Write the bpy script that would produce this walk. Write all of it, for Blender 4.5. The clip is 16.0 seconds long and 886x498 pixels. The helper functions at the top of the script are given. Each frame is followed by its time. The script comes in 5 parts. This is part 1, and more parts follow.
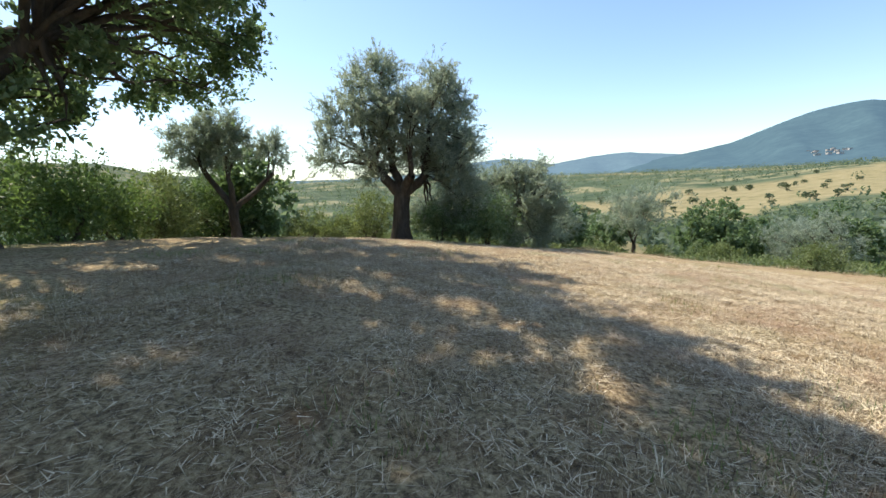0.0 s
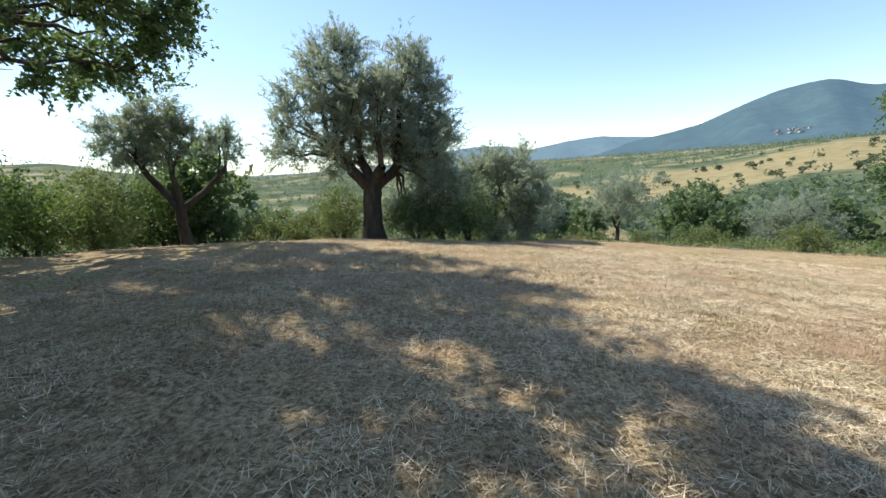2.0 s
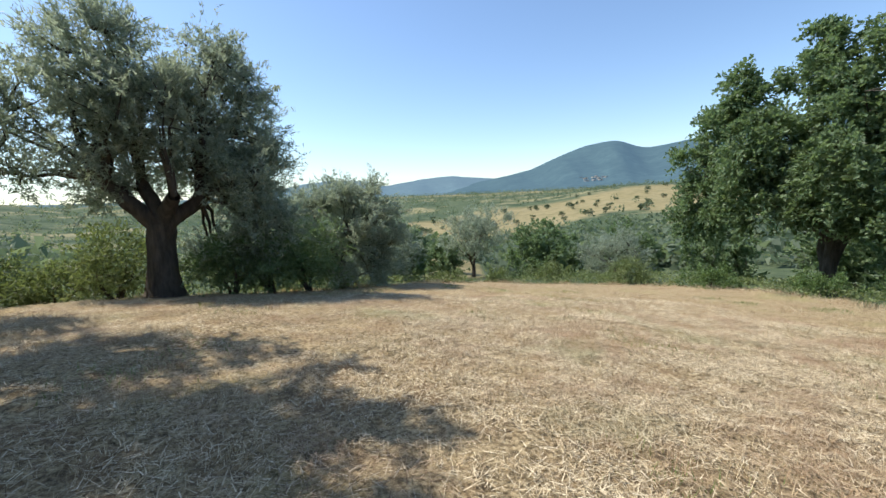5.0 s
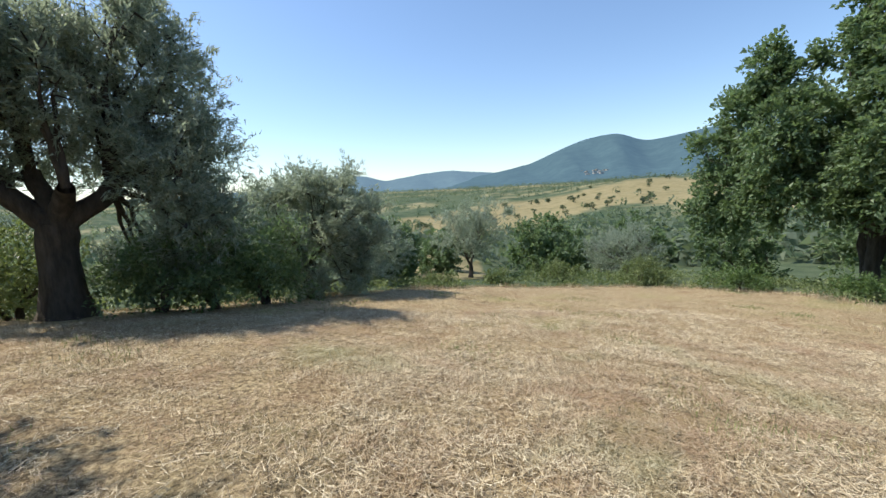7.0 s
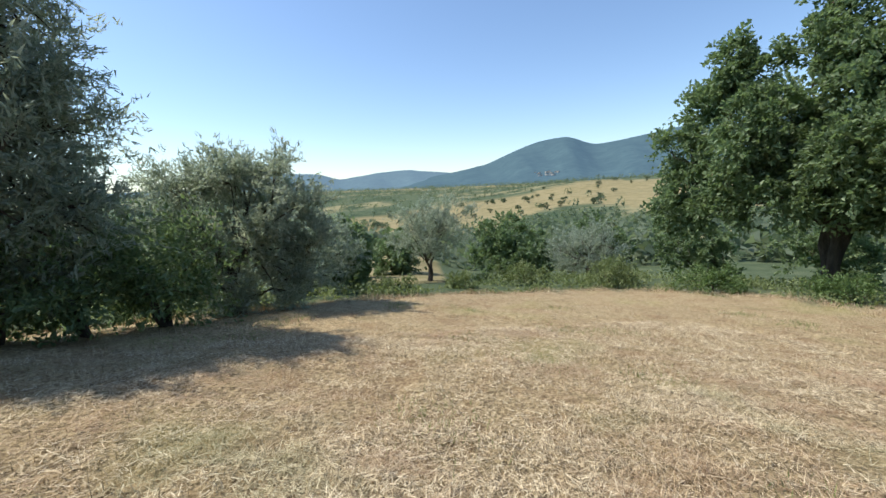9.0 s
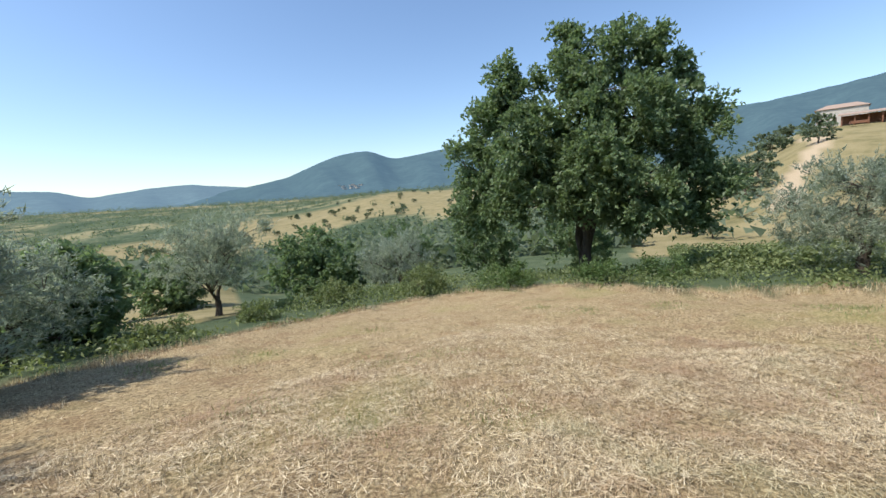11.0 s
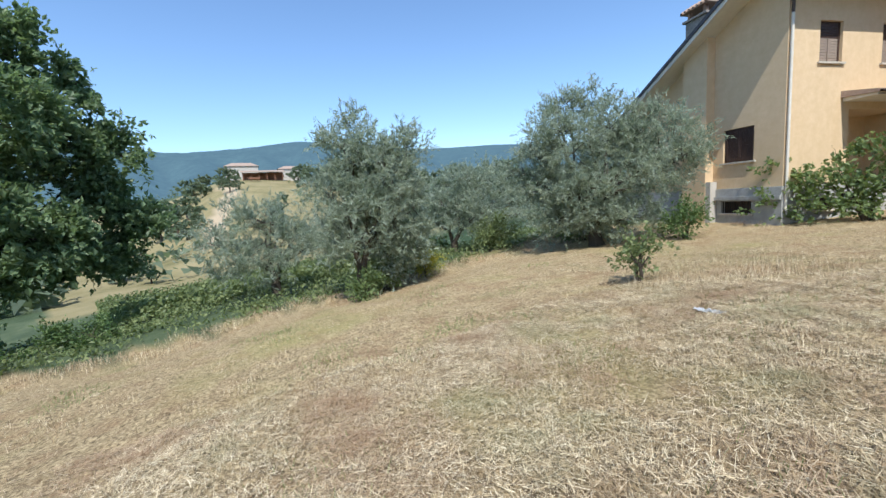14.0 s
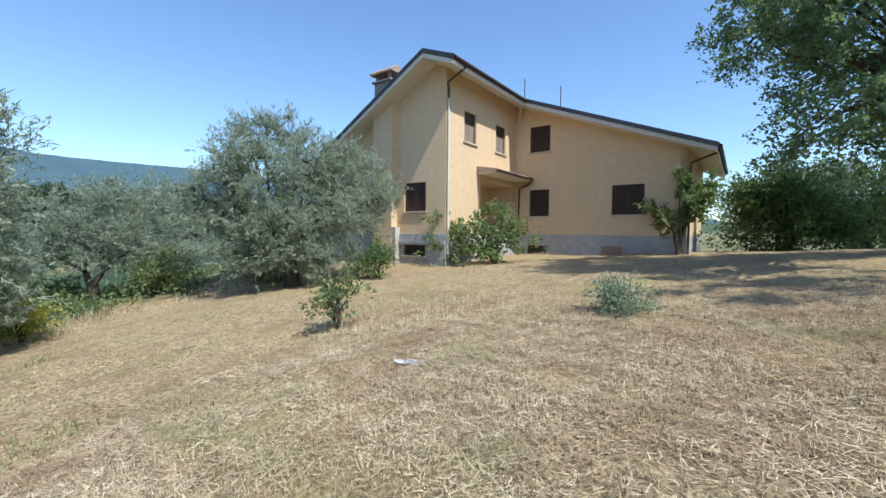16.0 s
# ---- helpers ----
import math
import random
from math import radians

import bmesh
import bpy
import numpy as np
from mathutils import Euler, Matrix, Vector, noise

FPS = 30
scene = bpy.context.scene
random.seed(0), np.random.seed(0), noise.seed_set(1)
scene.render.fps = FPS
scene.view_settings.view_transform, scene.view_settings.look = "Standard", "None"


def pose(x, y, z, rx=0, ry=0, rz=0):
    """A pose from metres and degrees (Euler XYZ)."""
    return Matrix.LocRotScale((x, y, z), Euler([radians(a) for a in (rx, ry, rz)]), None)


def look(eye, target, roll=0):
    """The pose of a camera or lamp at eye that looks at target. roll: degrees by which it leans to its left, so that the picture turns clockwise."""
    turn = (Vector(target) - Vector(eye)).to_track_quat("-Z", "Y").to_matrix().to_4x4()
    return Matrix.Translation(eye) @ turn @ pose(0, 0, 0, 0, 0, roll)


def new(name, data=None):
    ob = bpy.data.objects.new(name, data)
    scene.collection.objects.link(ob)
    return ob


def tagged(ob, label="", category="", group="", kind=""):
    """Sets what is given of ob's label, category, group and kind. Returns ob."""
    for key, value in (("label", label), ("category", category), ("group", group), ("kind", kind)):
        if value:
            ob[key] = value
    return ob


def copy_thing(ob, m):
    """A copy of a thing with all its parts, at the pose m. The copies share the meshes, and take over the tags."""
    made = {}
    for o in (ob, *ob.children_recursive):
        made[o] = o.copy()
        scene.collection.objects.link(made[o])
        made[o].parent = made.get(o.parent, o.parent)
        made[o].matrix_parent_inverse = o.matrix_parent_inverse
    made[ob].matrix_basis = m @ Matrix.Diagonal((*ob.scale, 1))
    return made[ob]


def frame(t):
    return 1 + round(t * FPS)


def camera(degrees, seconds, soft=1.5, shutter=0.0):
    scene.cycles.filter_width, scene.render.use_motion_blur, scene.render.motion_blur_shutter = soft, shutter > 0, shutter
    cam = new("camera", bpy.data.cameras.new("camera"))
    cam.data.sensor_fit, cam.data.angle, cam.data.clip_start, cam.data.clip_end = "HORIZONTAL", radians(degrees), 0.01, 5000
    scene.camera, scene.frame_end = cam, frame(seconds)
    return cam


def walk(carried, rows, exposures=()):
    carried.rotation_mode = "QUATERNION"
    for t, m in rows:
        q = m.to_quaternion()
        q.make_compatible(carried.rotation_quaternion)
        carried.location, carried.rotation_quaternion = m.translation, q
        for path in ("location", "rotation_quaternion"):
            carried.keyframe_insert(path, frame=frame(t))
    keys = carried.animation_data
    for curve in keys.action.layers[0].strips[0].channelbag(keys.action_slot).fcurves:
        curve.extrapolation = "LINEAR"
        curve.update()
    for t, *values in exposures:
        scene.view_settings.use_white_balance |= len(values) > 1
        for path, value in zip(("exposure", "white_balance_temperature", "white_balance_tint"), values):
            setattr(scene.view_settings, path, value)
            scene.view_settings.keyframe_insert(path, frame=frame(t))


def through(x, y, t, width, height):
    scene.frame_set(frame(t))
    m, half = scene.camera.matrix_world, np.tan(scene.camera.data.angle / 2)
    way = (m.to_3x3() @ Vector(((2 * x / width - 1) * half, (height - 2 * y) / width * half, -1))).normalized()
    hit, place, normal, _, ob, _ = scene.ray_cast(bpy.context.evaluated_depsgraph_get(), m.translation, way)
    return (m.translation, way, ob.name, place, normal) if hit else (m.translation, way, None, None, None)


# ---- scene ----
cam = camera(95.5, 16.0)
METRES, EYE, TILT, LEAN, TURN = 15.0, 1.55, 38.5, 21.0, 0.0
PATH = [
    (0, (0.425, 0.11, 1.533), (0.165, 2.067, 1.208), -2.1),
    (0.5, (0.366, 0.475, 1.508), (0.065, 2.413, 1.118), -1.8),
    (1, (0.357, 0.835, 1.532), (0.014, 2.776, 1.194), -1.8),
    (1.5, (0.314, 1.263, 1.542), (0.124, 3.222, 1.19), -2.3),
    (2, (0.333, 1.66, 1.582), (0.171, 3.617, 1.201), -3.9),
    (2.5, (0.388, 2.088, 1.581), (0.338, 4.059, 1.246), -3.2),
    (3, (0.543, 2.481, 1.564), (0.606, 4.434, 1.141), -3.7),
    (3.5, (0.637, 2.98, 1.604), (0.959, 4.939, 1.365), -2.4),
    (4, (0.678, 3.388, 1.584), (1.024, 5.334, 1.283), -2.7),
    (4.5, (0.841, 3.854, 1.574), (1.132, 5.811, 1.282), -2.4),
    (5, (0.994, 4.333, 1.541), (1.518, 6.247, 1.289), -2.4),
    (5.2, (1.064, 4.516, 1.541), (1.633, 6.421, 1.318), -2.9),
    (7.3, (2.213, 7.06, 1.391), (2.729, 8.97, 1.099), -2.8),
    (7.5, (2.263, 7.309, 1.376), (2.862, 9.193, 1.076), -2.2),
    (8, (2.332, 7.912, 1.359), (3.089, 9.734, 1.032), -2.4),
    (8.2, (2.392, 8.128, 1.31), (3.09, 9.978, 1.012), -2.2),
    (10.3, (3.252, 9.768, 1.087), (4.313, 11.445, 0.837), -2.1),
    (10.5, (3.366, 9.933, 1.044), (4.606, 11.484, 0.805), -2.5),
    (11, (3.767, 10.213, 1.009), (5.242, 11.536, 0.735), -3.8),
    (11.5, (4.243, 10.381, 0.908), (5.898, 11.47, 0.641), -2.0),
    (12, (4.721, 10.572, 0.8), (6.592, 11.227, 0.541), -2.9),
    (12.5, (5.137, 10.552, 0.75), (7.107, 10.805, 0.515), -2.8),
    (13, (5.534, 10.374, 0.747), (7.515, 10.302, 0.48), -1.2),
    (13.5, (6.019, 10.262, 0.697), (7.914, 9.655, 0.493), -0.6),
    (13.6, (6.087, 10.242, 0.686), (7.962, 9.573, 0.488), -1.0),
    (13.7, (6.159, 10.215, 0.688), (7.972, 9.402, 0.465), -2.3),
    (14, (6.321, 10.09, 0.696), (8.072, 9.151, 0.464), -3.3),
    (14.5, (6.584, 9.753, 0.659), (8.158, 8.527, 0.517), -1.9),
    (15, (6.862, 9.479, 0.659), (8.002, 7.84, 0.552), -2.9),
    (15.2, (6.953, 9.378, 0.649), (7.913, 7.624, 0.596), -3.4),
    (15.5, (7.097, 9.224, 0.622), (7.89, 7.394, 0.476), -2.1),
    (16, (7.21, 8.878, 0.633), (7.915, 7.008, 0.551), 0.5),
]
walk(cam, [(t, look(eye, target, roll)) for t, eye, target, roll in PATH],
     [(0.0, 0.81, 6450, 9.5), (4.0, 0.66, 6300, 9.0), (7.5, 0.51, 6250, 9.0), (11.0, 0.52, 6300, 9.5), (12.5, 0.53, 6000, 8.5), (14.5, 0.64, 5750, 7.0), (16.0, 0.66, 5700, 7.0)])

# ---- world, sun, exposure ----
SUN_AZ, SUN_EL = -63.0, 55.0  # degrees from +y towards +x, and above the horizon
world = bpy.data.worlds.new("sky")
scene.world = world
world.use_nodes = True
wn = world.node_tree
sky = wn.nodes.new("ShaderNodeTexSky")
sky.sky_type, sky.sun_disc = "NISHITA", False
sky.sun_elevation, sky.sun_rotation = radians(SUN_EL), radians(SUN_AZ)
sky.air_density, sky.dust_density, sky.ozone_density = 1.0, 0.45, 2.5
wn.links.new(sky.outputs[0], wn.nodes["Background"].inputs[0])
wn.nodes["Background"].inputs[1].default_value = 0.136
sun_data = bpy.data.lights.new("sun", "SUN")
sun_data.energy, sun_data.angle, sun_data.color = 3.9, radians(0.55), (1.0, 0.93, 0.82)
sun = new("sun", sun_data)
sun_way = Vector((math.sin(radians(SUN_AZ)) * math.cos(radians(SUN_EL)), math.cos(radians(SUN_AZ)) * math.cos(radians(SUN_EL)), math.sin(radians(SUN_EL))))
sun.matrix_world = look(sun_way * 60, (0, 0, 0))


# ---- materials ----
def material(name, rough=0.8, spec=0.3, metal=0.0):
    m = bpy.data.materials.new(name)
    m.use_nodes = True
    nt = m.node_tree
    b = nt.nodes["Principled BSDF"]
    b.inputs["Roughness"].default_value = rough
    b.inputs["Specular IOR Level"].default_value = spec
    b.inputs["Metallic"].default_value = metal
    return m, nt, b


def position(nt):
    return nt.nodes.new("ShaderNodeNewGeometry").outputs["Position"]


def objcoord(nt):
    return nt.nodes.new("ShaderNodeTexCoord").outputs["Object"]


def noise_at(nt, coord, scale, detail=4.0, rough=0.6, stretch=None):
    if stretch:
        mp = nt.nodes.new("ShaderNodeMapping")
        mp.inputs["Scale"].default_value = stretch
        nt.links.new(coord, mp.inputs[0])
        coord = mp.outputs[0]
    n = nt.nodes.new("ShaderNodeTexNoise")
    n.inputs["Scale"].default_value, n.inputs["Detail"].default_value, n.inputs["Roughness"].default_value = scale, detail, rough
    nt.links.new(coord, n.inputs["Vector"])
    return n.outputs["Fac"]


def ramp(nt, fac, stops):
    r = nt.nodes.new("ShaderNodeValToRGB")
    els = r.color_ramp.elements
    while len(els) < len(stops):
        els.new(0.5)
    for e, (p, c) in zip(els, stops):
        e.position, e.color = p, (*c, 1) if len(c) == 3 else c
    nt.links.new(fac, r.inputs[0])
    return r.outputs[0]


def grey(nt, fac, lo, hi):
    return ramp(nt, fac, [(lo, (0, 0, 0)), (hi, (1, 1, 1))])


def mix(nt, fac, a, b, mode="MIX"):
    n = nt.nodes.new("ShaderNodeMix")
    n.data_type, n.blend_type = "RGBA", mode
    for sock, val in ((n.inputs[0], fac), (n.inputs[6], a), (n.inputs[7], b)):
        if isinstance(val, (int, float)):
            sock.default_value = val
        elif isinstance(val, tuple):
            sock.default_value = (*val, 1)
        else:
            nt.links.new(val, sock)
    return n.outputs[2]


def bump(nt, bsdf, fac, strength, dist):
    n = nt.nodes.new("ShaderNodeBump")
    n.inputs["Strength"].default_value, n.inputs["Distance"].default_value = strength, dist
    nt.links.new(fac, n.inputs["Height"])
    nt.links.new(n.outputs[0], bsdf.inputs["Normal"])


def leaf_material(name, dark, mid, light, through=0.35, rough=0.5, glow=(1.2, 1.3, 0.6)):
    m, nt, b = material(name, rough, 0.35)
    rnd = nt.nodes.new("ShaderNodeNewGeometry").outputs["Random Per Island"]
    col = ramp(nt, rnd, [(0.0, dark), (0.55, mid), (1.0, light)])
    patch = grey(nt, noise_at(nt, position(nt), 0.9, 2), 0.35, 0.7)
    col = mix(nt, patch, col, mix(nt, 0.35, col, light))
    nt.links.new(col, b.inputs["Base Color"])
    tr = nt.nodes.new("ShaderNodeBsdfTranslucent")
    nt.links.new(mix(nt, 0.5, col, tuple(c * g for c, g in zip(light, glow))), tr.inputs[0])
    ms = nt.nodes.new("ShaderNodeMixShader")
    ms.inputs[0].default_value = through
    nt.links.new(b.outputs[0], ms.inputs[1])
    nt.links.new(tr.outputs[0], ms.inputs[2])
    nt.links.new(ms.outputs[0], nt.nodes["Material Output"].inputs[0])
    return m


def plain(name, lo, hi, scale=6.0, rough=0.8, spec=0.3, metal=0.0, relief=0.15, dist=0.01, stretch=None):
    """Two-scale varied colour between lo and hi, with fine relief."""
    m, nt, b = material(name, rough, spec, metal)
    oc = objcoord(nt)
    big = noise_at(nt, oc, scale * 0.15, 3)
    fine = noise_at(nt, oc, scale, 6, 0.7, stretch)
    col = mix(nt, grey(nt, fine, 0.3, 0.7), lo, hi)
    col = mix(nt, grey(nt, big, 0.3, 0.75), col, mix(nt, 0.5, col, lo))
    nt.links.new(col, b.inputs["Base Color"])
    bump(nt, b, noise_at(nt, oc, scale * 6, 5, 0.7, stretch), relief, dist)
    return m


OLIVE_LEAF = leaf_material("olive_leaf", (0.12, 0.15, 0.11), (0.27, 0.315, 0.235), (0.46, 0.505, 0.405), 0.5, glow=(1.1, 1.15, 0.85))
OAK_LEAF = leaf_material("oak_leaf", (0.06, 0.10, 0.05), (0.14, 0.20, 0.10), (0.255, 0.325, 0.165), 0.47, glow=(1.1, 1.25, 0.7))
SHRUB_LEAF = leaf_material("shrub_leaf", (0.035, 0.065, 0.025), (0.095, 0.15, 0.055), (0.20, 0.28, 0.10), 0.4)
BRAMBLE_LEAF = leaf_material("bramble_leaf", (0.06, 0.085, 0.035), (0.15, 0.195, 0.075), (0.28, 0.315, 0.14), 0.35)
FIG_LEAF = leaf_material("fig_leaf", (0.06, 0.10, 0.04), (0.15, 0.21, 0.08), (0.28, 0.34, 0.15), 0.45)
SAGE_LEAF = leaf_material("sage_leaf", (0.10, 0.14, 0.09), (0.20, 0.26, 0.17), (0.32, 0.38, 0.26), 0.2)
YELLOW_LEAF = leaf_material("broom_leaf", (0.08, 0.13, 0.03), (0.18, 0.24, 0.05), (0.55, 0.46, 0.07), 0.35)
WEED_LEAF = leaf_material("weed_leaf", (0.09, 0.13, 0.05), (0.20, 0.24, 0.09), (0.34, 0.36, 0.15), 0.3)
FAR_LEAF = leaf_material("far_tree_leaf", (0.085, 0.115, 0.08), (0.13, 0.17, 0.11), (0.22, 0.26, 0.175), 0.45, 0.8)


def straw_material():
    """Bleached stalks, rusty and greenish in patches."""
    m, nt, b = material("straw", 0.6, 0.3)
    rnd = nt.nodes.new("ShaderNodeNewGeometry").outputs["Random Per Island"]
    col = ramp(nt, rnd, [(0.0, (0.09, 0.065, 0.038)), (0.28, (0.30, 0.22, 0.125)), (0.6, (0.60, 0.47, 0.28)), (1.0, (0.88, 0.76, 0.53))])
    p = position(nt)
    col = mix(nt, grey(nt, noise_at(nt, p, 0.8, 4, 0.65), 0.47, 0.66), col, mix(nt, 0.6, col, (0.30, 0.17, 0.09)))
    col = mix(nt, grey(nt, noise_at(nt, p, 0.45, 4, 0.65), 0.56, 0.72), col, mix(nt, 0.6, col, (0.24, 0.25, 0.11)))
    nt.links.new(col, b.inputs["Base Color"])
    return m


STRAW = straw_material()
BARK = plain("olive_bark", (0.045, 0.036, 0.028), (0.17, 0.14, 0.108), 5, 0.95, 0.15, 0, 0.9, 0.05, (1, 1, 0.25))
PLASTER = plain("ochre_plaster", (0.62, 0.45, 0.265), (0.72, 0.545, 0.35), 3, 0.92, 0.15, 0, 0.12, 0.006)
PLINTH = plain("grey_render", (0.31, 0.305, 0.29), (0.48, 0.47, 0.45), 4, 0.95, 0.15, 0, 0.3, 0.01)
SOFFIT = plain("pale_soffit", (0.62, 0.56, 0.47), (0.74, 0.69, 0.60), 3, 0.85, 0.2)
SHEATH = plain("dark_roof_edge", (0.035, 0.037, 0.045), (0.085, 0.085, 0.095), 5, 0.55, 0.4, 0.3)
SHUTTER = plain("brown_shutter", (0.045, 0.024, 0.018), (0.085, 0.05, 0.036), 8, 0.6, 0.35, 0, 0.2, 0.004)
BLIND = plain("pale_roller_blind", (0.26, 0.20, 0.16), (0.34, 0.27, 0.21), 6, 0.7, 0.3)
SILL = plain("travertine", (0.48, 0.42, 0.34), (0.60, 0.54, 0.45), 12, 0.7, 0.3)
METAL = plain("dark_iron", (0.03, 0.028, 0.026), (0.07, 0.06, 0.05), 10, 0.6, 0.4, 0.6)
COPPER = plain("brown_gutter", (0.06, 0.04, 0.03), (0.11, 0.075, 0.06), 10, 0.5, 0.4, 0.5)
TILE = plain("clay_tile", (0.30, 0.215, 0.165), (0.45, 0.345, 0.28), 9, 0.85, 0.2, 0, 0.4, 0.01)
STONE = plain("grey_stone", (0.20, 0.18, 0.16), (0.38, 0.35, 0.31), 7, 0.9, 0.2, 0, 0.5, 0.02)
BRICK = plain("red_brick", (0.27, 0.17, 0.12), (0.38, 0.26, 0.19), 15, 0.9, 0.2, 0, 0.4, 0.01)
WHITE = plain("white_plastic", (0.70, 0.71, 0.73), (0.82, 0.83, 0.84), 20, 0.4, 0.5)
WHITEWALL = plain("white_wall", (0.42, 0.38, 0.33), (0.54, 0.50, 0.44), 2, 0.9, 0.2)
WOOD = plain("brown_timber", (0.16, 0.07, 0.04), (0.30, 0.15, 0.09), 6, 0.8, 0.25, 0, 0.4, 0.01)

# ---- terrain ----
CX, CY = 4.0, 8.0  # middle of the mown field
EDGE = [(-180, 27), (-150, 27), (-100, 22), (-72, 17.5), (-50, 15.7), (-30, 14.5), (-10, 13.2), (5, 13.2), (25, 16), (42, 19.5), (59, 18.2), (75, 16), (90, 16.6), (101, 17), (115, 18.8), (124, 20), (138, 21), (152, 34), (180, 34)]
BROW = [(-180, 0), (-40, 0), (-28, -0.1), (-15, 0), (0, 0.22), (15, 0.32), (35, 0.25), (50, 0.12), (60, 0), (72, -0.35), (85, -0.36), (100, -0.45), (116, -0.42), (128, -0.3), (142, -0.1), (155, 0), (180, 0)]  # how the rim bulges or dips
FAR_D = [25, 40, 70, 120, 200, 300, 450, 700, 1000, 1600]
FAR = [
    (-180, [0.2, 0.5, 1, 1.5, 3, 4, 8, 12, 20, 30]),
    (-110, [0.8, 1, 1.5, 2, 3, 5, 10, 20, 30, 40]),
    (-72, [0.1, 0, -0.5, 0, 2, 6, 15, 32, 40, 45]),
    (-50, [-1.5, -3, -5, -6, -4, 0, 12, 44, 42, 40]),
    (-38, [-2, -4, -7, -9, -9, -7, 2, 20, 22, 22]),
    (-27, [-2.5, -5, -9, -12, -14, -14, -8, 8, 10, 10]),
    (0, [-3.5, -6.8, -10, -16, -22, -24, -20, -10, 5, 15]),
    (13, [-4.5, -7.2, -9, -15, -22, -21, -14, -4, 4, 12]),
    (25, [-4.8, -8, -12, -16, -18, -14, -7, 0, 4, 12]),
    (43, [-5, -8, -11, -13, -13, -8, 3, 5, 8, 15]),
    (60, [-5, -7.5, -9, -10, -8, -2, 7, 12, 20, 30]),
    (80, [-4, -6.5, -8, -7, -1, 7, 12, 18, 25, 40]),
    (92, [-3.6, -6, -6.5, 2.5, 17, 20, 22, 30, 45, 60]),
    (110, [-3, -4.5, -4, 2, 10, 16, 24, 35, 50, 70]),
    (125, [-2, -3, -1, 3, 8, 14, 20, 30, 40, 60]),
    (150, [-0.9, -0.5, 0, 1, 3, 5, 10, 20, 30, 50]),
    (180, [0.2, 0.5, 1, 1.5, 3, 4, 8, 12, 20, 30]),
]
FAR_AZ = np.array([a for a, _ in FAR], float)
FAR_H = np.array([h for _, h in FAR], float)


def near_height(x, y):
    u, v = (x - 4) / 10, (y - 6) / 10
    return (-0.4857 - 0.5459 * v - 0.3448 * v ** 2 - 0.0552 * v ** 3 + u * (-1.2545 - 0.0772 * v + 0.1563 * v ** 2)
            + u ** 2 * (-0.1018 - 0.0967 * v) + 0.1692 * u ** 3)


def rim(az):
    return np.interp(az, [a for a, _ in EDGE], [d for _, d in EDGE])


def height(x, y):
    """The ground's height, for arrays."""
    x, y = np.asarray(x, float), np.asarray(y, float)
    dx, dy = x - CX, y - CY
    d = np.hypot(dx, dy) + 1e-6
    az = np.degrees(np.arctan2(dx, dy))
    rho = d / rim(az)
    k = np.minimum(1.0, 1.12 / rho)
    near = near_height(CX + dx * k, CY + dy * k)
    brow = np.clip((rho - 0.72) / 0.28, 0, 1)
    near = near + brow * brow * (3 - 2 * brow) * np.interp(az, [a for a, _ in BROW], [h for _, h in BROW])
    i = np.clip(np.searchsorted(FAR_AZ, az) - 1, 0, len(FAR_AZ) - 2)
    f = (az - FAR_AZ[i]) / (FAR_AZ[i + 1] - FAR_AZ[i])
    f = f * f * (3 - 2 * f)
    ld = np.log(np.clip(d, FAR_D[0], FAR_D[-1]))
    lk = np.log(FAR_D)
    j = np.clip(np.searchsorted(lk, ld) - 1, 0, len(lk) - 2)
    g = (ld - lk[j]) / (lk[j + 1] - lk[j])
    row = lambda n: FAR_H[n, j] * (1 - g) + FAR_H[n, j + 1] * g
    far = row(i) * (1 - f) + row(i + 1) * f
    far = far + np.minimum(1, d / 400) * 2.2 * (np.sin(x * 0.021 + 1) * np.cos(y * 0.017) + 0.5 * np.sin(x * 0.05 + y * 0.043))
    s = np.clip((rho - 1.0) / 0.75, 0, 1)
    s = s * s * (3 - 2 * s)
    bumps = 0.03 * np.sin(x * 1.7 + 0.6 * np.sin(y * 1.3)) * np.sin(y * 1.5 + 0.5)
    tuft = np.sin(x * 6.1 + 1.7 * np.sin(y * 2.9)) * np.sin(y * 6.7 + 1.5 * np.sin(x * 2.3)) + 0.7 * np.sin(x * 12.7 + y * 4.1 + 1.3 * np.sin(y * 5)) * np.sin(y * 11.9 - x * 5.3)
    bumps = (bumps + 0.02 * tuft) * (1 - s)
    return near * (1 - s) + far * s + bumps


def gz(x, y):
    return float(height(np.array([x]), np.array([y]))[0])


def mesh_from(name, verts, faces, mat, smooth=False):
    """A mesh out of arrays: verts n x 3, faces m x k."""
    verts, faces = np.asarray(verts, np.float32), np.asarray(faces, np.int32)
    me = bpy.data.meshes.new(name)
    n, k = faces.shape
    me.vertices.add(len(verts))
    me.vertices.foreach_set("co", verts.ravel())
    me.loops.add(n * k)
    me.loops.foreach_set("vertex_index", faces.ravel())
    me.polygons.add(n)
    me.polygons.foreach_set("loop_start", np.arange(0, n * k, k, dtype=np.int32))
    me.polygons.foreach_set("use_smooth", np.full(n, smooth))
    me.update(calc_edges=True)
    me.materials.append(mat)
    return me


def part(name, bm, mat, parent, label=""):
    """Links a bmesh (or a mesh) as one mesh object under a thing or a part."""
    if isinstance(bm, bmesh.types.BMesh):
        bmesh.ops.recalc_face_normals(bm, faces=bm.faces)
        me = bpy.data.meshes.new(name)
        bm.to_mesh(me)
        bm.free()
        me.materials.append(mat)
    else:
        me = bm
    ob = new(name, me)
    ob.parent = parent
    return tagged(ob, label)


